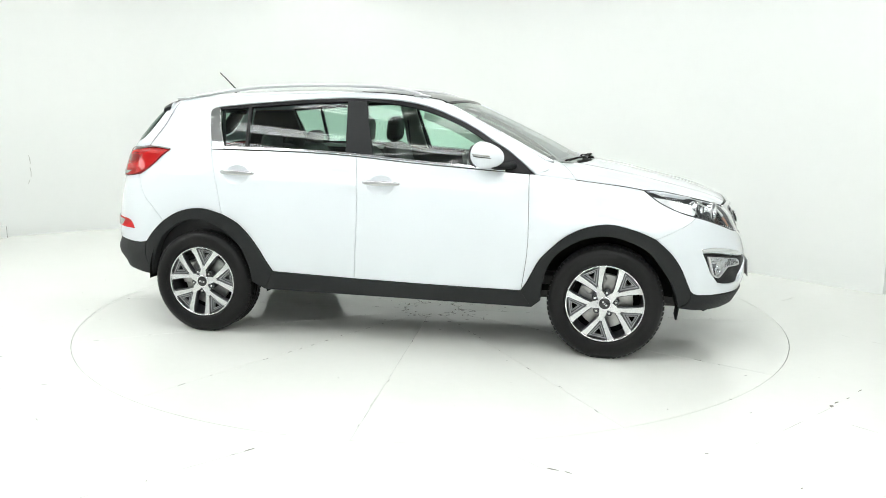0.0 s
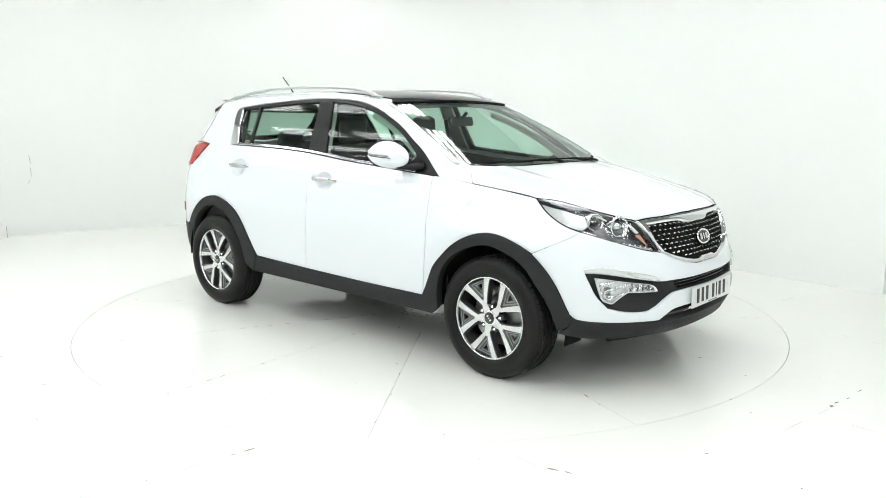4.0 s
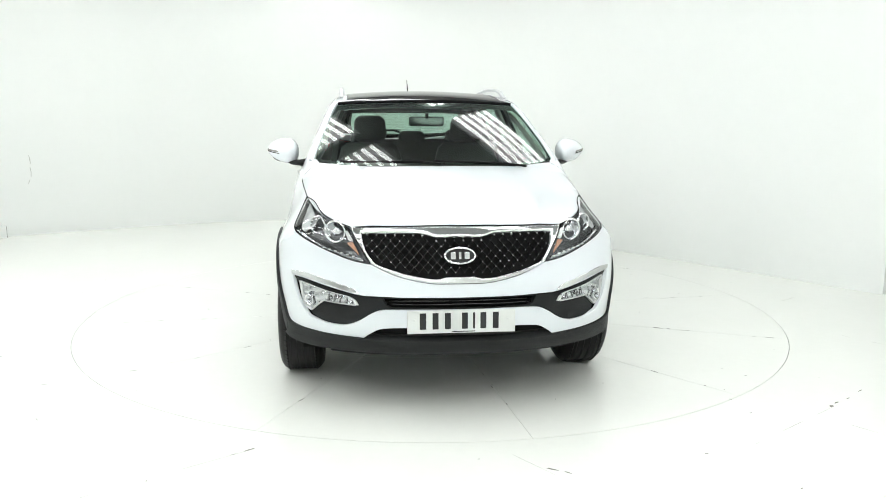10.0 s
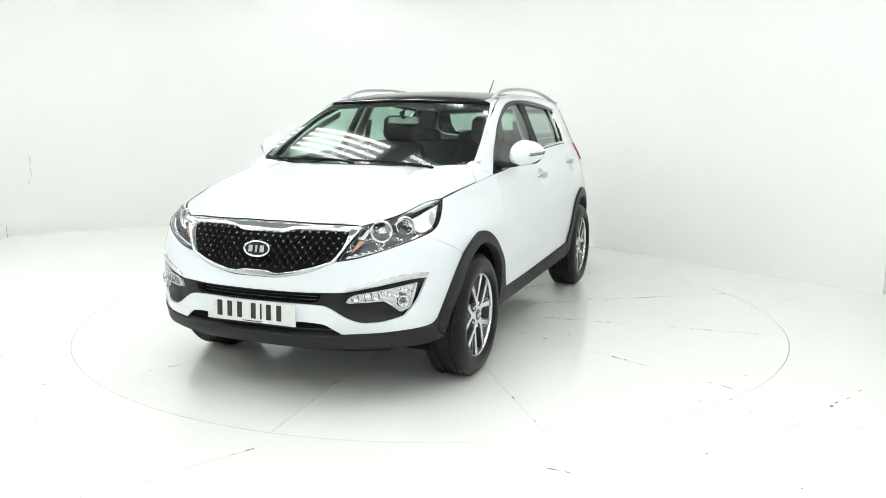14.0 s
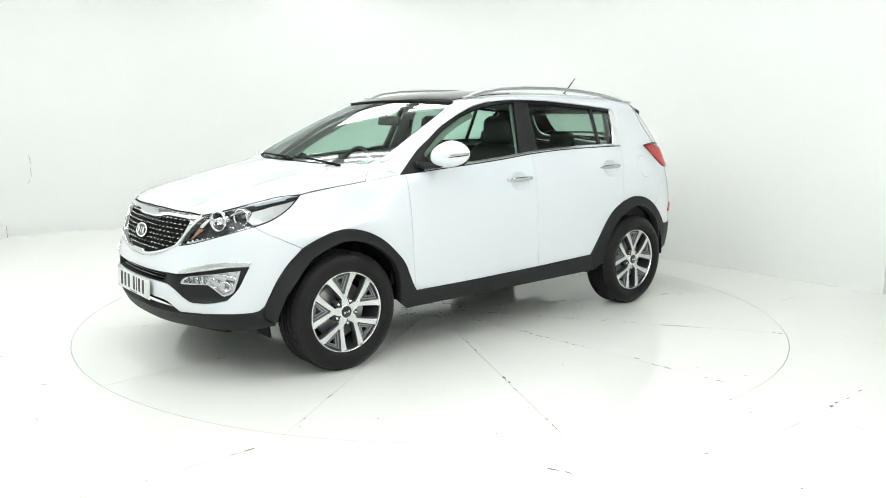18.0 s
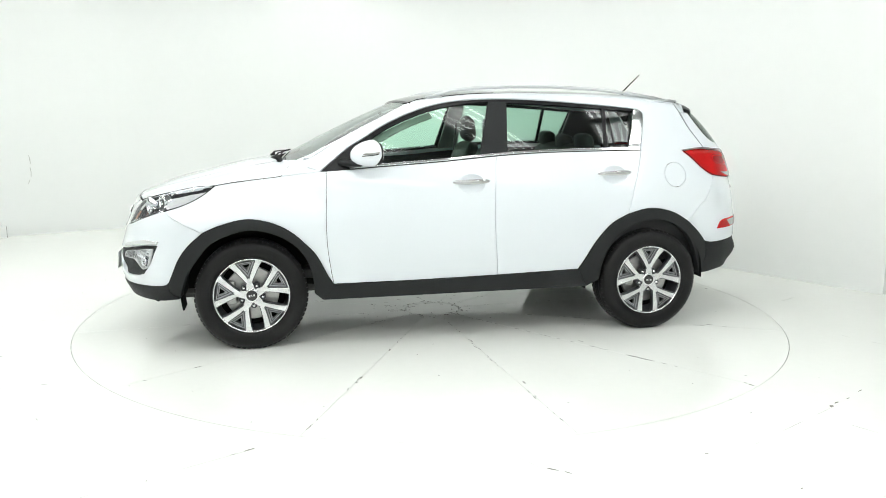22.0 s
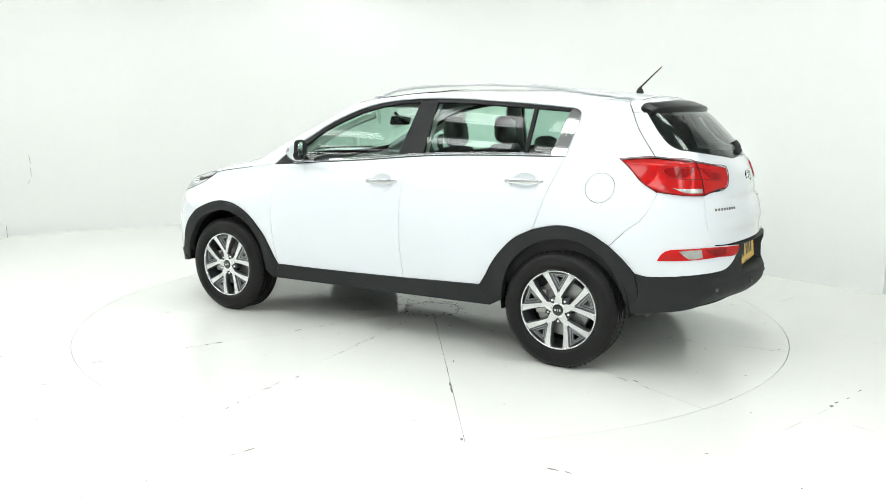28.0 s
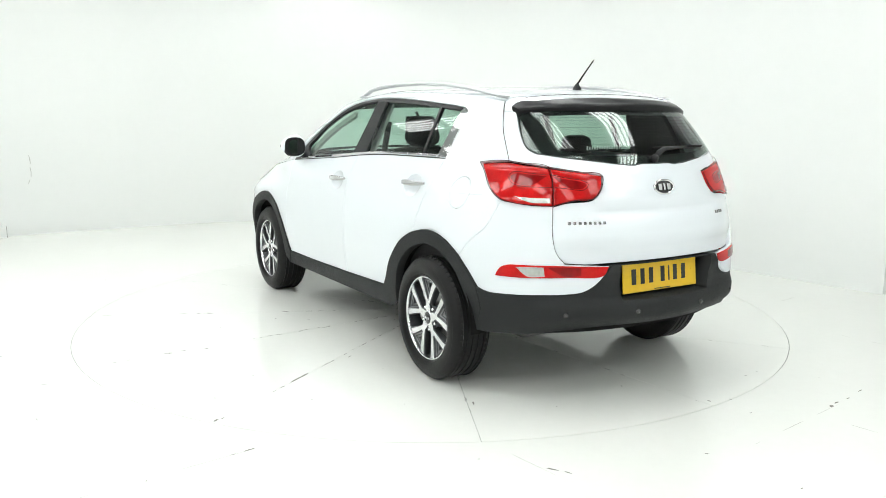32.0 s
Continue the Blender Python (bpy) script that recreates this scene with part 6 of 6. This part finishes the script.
            bm.transform(wide)
            part("pocket", bm, mat, wheel)
        bm = bmesh.new()
        lathe(bm, [(0.0003, 0.030), (0.006, 0.030), (0.0095, 0.026), (0.0100, 0.010)], 6, "y", (0.062 * math.cos(mid), 0, 0.062 * math.sin(mid)))
        bm.transform(wide)
        part("wheel_nut", bm, CHROME, wheel)
        bm = bmesh.new()
        lathe(bm, [(0.0105, 0.014), (0.0165, 0.018), (0.0185, 0.010), (0.0185, -0.03)], 20, "y", (0.062 * math.cos(mid), 0, 0.062 * math.sin(mid)))
        bm.transform(wide)
        part("nut_seat", bm, GREYALLOY, wheel, smooth=True)
    bm = bmesh.new()
    lathe(bm, [(0.031, 0.0335), (0.0365, 0.0333), (0.040, 0.0305), (0.042, 0.0)], 32)
    bm.transform(wide)
    part("hub", bm, ALLOY, wheel, smooth=True)
    bm = bmesh.new()
    lathe(bm, [(0.0003, 0.0365), (0.026, 0.0358), (0.0325, 0.032)], 32)
    bm.transform(wide)
    cap = part("centre_cap", bm, GLOSSBLACK, wheel, smooth=True)
    bm = bmesh.new()
    for x, w in ((-0.014, 0.009), (0.0, 0.0045), (0.014, 0.009)):
        box(bm, (w, 0.002, 0.012), (x, 0.0365, 0))
    part("cap_bars", bm, CHROME, cap)
    bm = bmesh.new()
    lathe(bm, [(0.06, -0.045), (0.152, -0.045), (0.155, -0.05), (0.155, -0.07), (0.06, -0.07)], 48)
    bm.transform(wide)
    part("brake_disc", bm, CAST, wheel, smooth=False)
    bm = bmesh.new()
    box(bm, (0.07, 0.09, 0.15), (0.125, -0.05, 0.03), bevel=0.014)
    part("brake_caliper", bm, CAST, wheel)
    bm = bmesh.new()
    lathe(bm, [(0.0005, -0.09), (0.195, -0.09)], 40)
    bm.transform(wide)
    part("back_plate", bm, MATBLACK, wheel)
    return wheel


AXLE_Z, WHEEL_Y = 0.3412, 0.858
first = make_wheel()
for x, s, spin in ((1.32, 1, -9), (-1.32, 1, 0), (1.32, -1, 46), (-1.32, -1, 8)):
    m = pose(x, s * WHEEL_Y, AXLE_Z, 0, 0, 0 if s > 0 else 180) @ Matrix.Rotation(radians(-spin), 4, "Y")
    if (x, s) == (1.32, 1):
        first.matrix_basis = m
    else:
        copy_thing(first, m)
# wheel housings
for x in (1.32, -1.32):
    for s in (1, -1):
        bm = bmesh.new()
        lathe(bm, [(0.405, 0.868), (0.405, 0.60)], 28, "y", (x, 0, 0.36), radians(-3), radians(186))
        lathe(bm, [(0.405, 0.60), (0.02, 0.60)], 28, "y", (x, 0, 0.36), radians(-3), radians(186))
        if s < 0:
            bm.transform(Matrix.Diagonal((1, -1, 1, 1)))
        part("wheel_housing", bm, MATBLACK, car)
for x, z, s in ((-0.90, 0.315, 1), (-0.90, 0.315, -1), (1.745, 0.28, 1), (1.745, 0.28, -1)):
    bm = bmesh.new()
    box(bm, (0.012, 0.16, 0.085), (x, s * 0.70, z), pose(0, 0, 0, 0, 8).to_3x3(), 0.004)
    part("mud_flap", bm, MATBLACK, car)
# underside
bm = bmesh.new()
box(bm, (3.6, 1.12, 0.10), (0.05, 0, 0.33), bevel=0.02)
box(bm, (1.75, 1.60, 0.08), (0.0, 0, 0.36), bevel=0.02)
box(bm, (0.5, 0.9, 0.14), (1.65, 0, 0.31), bevel=0.03)
part("underbody", bm, UNDERSIDE, car)
bm = bmesh.new()
tube(bm, [(1.2, 0.1, 0.25), (0.2, 0.12, 0.25), (-0.9, -0.1, 0.27), (-1.5, -0.3, 0.32)], 0.03, 10)
part("exhaust", bm, CAST, car, smooth=True)

# ---- inside ----
BELT_IN = [(0.95, 1.06), (0.53, 1.125), (0.098, 1.155), (-0.256, 1.188), (-0.5, 1.20), (-0.788, 1.211), (-1.30, 1.218), (-1.72, 1.20)]
pair("door_trim", "side", runs(BELT_IN, [(-1.72, 1.20), (-1.72, 0.45)], [(-1.72, 0.45), (0.95, 0.42)], [(0.95, 0.42), (0.95, 1.06)]), TRIM, car, off=-0.085, thick=0.004, grid=0.08)
pair("pillar_trim", "side", runs([(-0.17, 1.19), (-0.33, 1.20)], [(-0.33, 1.20), (-0.36, 1.55)], [(-0.36, 1.55), (-0.24, 1.55)], [(-0.24, 1.55), (-0.17, 1.19)]), LIGHTTRIM, car, off=-0.05, thick=0.02)
pair("pillar_trim", "side", runs([(-1.21, 1.22), (-1.72, 1.22)], [(-1.72, 1.22), (-1.60, 1.49)], [(-1.60, 1.49), (-1.27, 1.50)], [(-1.27, 1.50), (-1.21, 1.22)]), TRIM, car, off=-0.045, thick=0.03)
pair("pillar_trim", "side", runs([(0.84, 1.150), (0.70, 1.228), (0.58, 1.300), (0.46, 1.362), (0.32, 1.424), (0.15, 1.486)], [(0.15, 1.486), (0.14, 1.448)], [(0.14, 1.448), (0.30, 1.388), (0.45, 1.315), (0.56, 1.250), (0.70, 1.150)], [(0.70, 1.150), (0.84, 1.150)]),
     LIGHTTRIM, car, off=-0.05, thick=0.02, grid=0.05)
bm = bmesh.new()
box(bm, (2.9, 1.5, 0.06), (-0.30, 0, 0.44), bevel=0.01)
part("cabin_floor", bm, TRIM, car)
bm = bmesh.new()
prof = [(1.02, 1.085), (0.90, 1.105), (0.74, 1.125), (0.60, 1.115), (0.54, 1.07), (0.55, 0.95), (0.60, 0.80), (0.66, 0.55)]
rows = []
for y in np.linspace(-0.70, 0.70, 29):
    cowl = 0.030 * math.exp(-((y + 0.37) / 0.17) ** 2)
    k = 1 - 0.06 * (abs(y) / 0.7) ** 3
    rows.append([bm.verts.new((x + 0.02 * (abs(y) / 0.7) ** 2, y, z * k + (cowl if 1 <= i <= 4 else 0))) for i, (x, z) in enumerate(prof)])
for a, b in zip(rows, rows[1:]):
    for k in range(len(a) - 1):
        bm.faces.new((a[k], b[k], b[k + 1], a[k + 1]))
part("dashboard", bm, TRIM, car, "dark soft dashboard", True)
bm = bmesh.new()
tilt = pose(0.44, -0.37, 1.03, 0, 65, 0)
ring = [tilt @ Vector((0.185 * math.cos(a), 0.185 * math.sin(a), 0)) for a in [2 * math.pi * i / 36 for i in range(37)]]
tube(bm, ring, 0.015, 8)
wheel_ring = part("steering_wheel", bm, CLOTH, car, "black steering wheel", True)
bm = bmesh.new()
for a in (90, 210, 330):
    tube(bm, [tilt @ Vector((0, 0, -0.02)), tilt @ Vector((0.18 * math.sin(radians(a)), 0.18 * math.cos(radians(a)), 0))], 0.018, 8, 0.5)
lathe(bm, [(0.0005, 0.02), (0.05, 0.012), (0.07, -0.02)], 20, "z", tilt.translation)
part("steering_hub", bm, TRIM, wheel_ring)
bm = bmesh.new()
tube(bm, [(0.46, -0.37, 1.02), (0.62, -0.37, 0.95)], 0.04, 10)
part("steering_column", bm, TRIM, wheel_ring)


def seat(x, y, wide, rest=True, name="seat"):
    bm = bmesh.new()
    box(bm, (0.52, wide, 0.17), (x + 0.22, y, 0.66), pose(0, 0, 0, 0, -6).to_3x3(), 0.055, 3)
    st = part(name, bm, CLOTH, car, "black leather seat", True)
    bm = bmesh.new()
    rows = []
    for i, (z, d, w) in enumerate(((0.66, 0.09, 0.96), (0.78, 0.085, 1.0), (0.95, 0.075, 1.02), (1.10, 0.068, 0.97), (1.19, 0.058, 0.88), (1.225, 0.040, 0.72), (1.235, 0.01, 0.5))):
        cx = x - 0.05 - (z - 0.66) * 0.33
        rows.append([bm.verts.new((cx + d * math.copysign(abs(math.cos(a)) ** 0.6, math.cos(a)) + (0.02 * abs(math.sin(a)) ** 4 if math.cos(a) > 0 else 0), y + wide / 2 * w * math.copysign(abs(math.sin(a)) ** 0.55, math.sin(a)), z)) for a in [2 * math.pi * k / 24 for k in range(24)]])
    for a, b in zip(rows, rows[1:]):
        for k in range(24):
            bm.faces.new((a[k], a[(k + 1) % 24], b[(k + 1) % 24], b[k]))
    bm.faces.new(rows[-1])
    part("backrest", bm, CLOTH, st, smooth=True)
    return st


def headrest(parent, x, y, z, w=0.25, h=0.19):
    bm = bmesh.new()
    rows = []
    for f in np.linspace(0, 1, 9):
        k = max(1 - abs(2 * f - 1) ** 3.5, 0.02) ** 0.5
        rows.append([bm.verts.new((x + 0.055 * k * math.cos(a) + 0.02 * f, y + w / 2 * (0.55 + 0.45 * k) * math.copysign(abs(math.sin(a)) ** 0.6, math.sin(a)) * (1.0 if f < 0.5 else 0.93), z - h / 2 + h * f)) for a in [2 * math.pi * j / 20 for j in range(20)]])
    for a, b in zip(rows, rows[1:]):
        for j in range(20):
            bm.faces.new((a[j], a[(j + 1) % 20], b[(j + 1) % 20], b[j]))
    bm.faces.new(rows[-1])
    bm.faces.new(rows[0][::-1])
    part("headrest", bm, CLOTH, parent, smooth=True)
    for dy in (-0.06, 0.06):
        bm = bmesh.new()
        tube(bm, [(x - 0.0, y + dy, z - h / 2 - 0.08), (x, y + dy, z - h / 2 + 0.02)], 0.007, 8)
        part("headrest_post", bm, CHROME, parent, smooth=True)


for y, x in ((0.37, -0.11), (-0.37, -0.11)):
    st = seat(x, y, 0.50)
    headrest(st, x - 0.235, y, 1.335, 0.26, 0.20)
bench = seat(-0.78, 0, 1.24, name="rear_bench")
for y in (0.40, 0.0, -0.40):
    headrest(bench, -1.02, y, 1.255 if y else 1.24, 0.24, 0.13)
bm = bmesh.new()
box(bm, (0.62, 1.15, 0.02), (-1.55, 0, 1.13), bevel=0.006)
part("luggage_cover", bm, TRIM, car)
bm = bmesh.new()
box(bm, (0.035, 0.24, 0.065), (0.36, 0.0, 1.40), pose(0, 0, 0, 0, -12).to_3x3(), 0.014, 3)
part("interior_mirror", bm, GLOSSBLACK, car)
bm = bmesh.new()
tube(bm, [(0.37, 0, 1.42), (0.41, 0, 1.46)], 0.012, 8)
part("mirror_stem", bm, GLOSSBLACK, car)
for s in (1, -1):
    bm = bmesh.new()
    tube(bm, [(-0.30, s * 0.60, 1.40), (-0.27, s * 0.66, 1.0), (-0.25, s * 0.70, 0.6)], 0.022, 8, 0.1)
    part("seat_belt", bm, TRIM, car)



def motions():
    steps = [0.5 * i for i in range(65)]
    c = (-0.029, -0.077)
    rows = []
    for t in steps:
        a = radians(turn(t))
        rows.append((t, pose(c[0] * math.cos(a) - c[1] * math.sin(a), c[0] * math.sin(a) + c[1] * math.cos(a), 0, 0, 0, turn(t))))
    walk(car, rows)
    walk(turntable, [(t, pose(0, 0, 0, 0, 0, turn(t))) for t in steps])


motions()
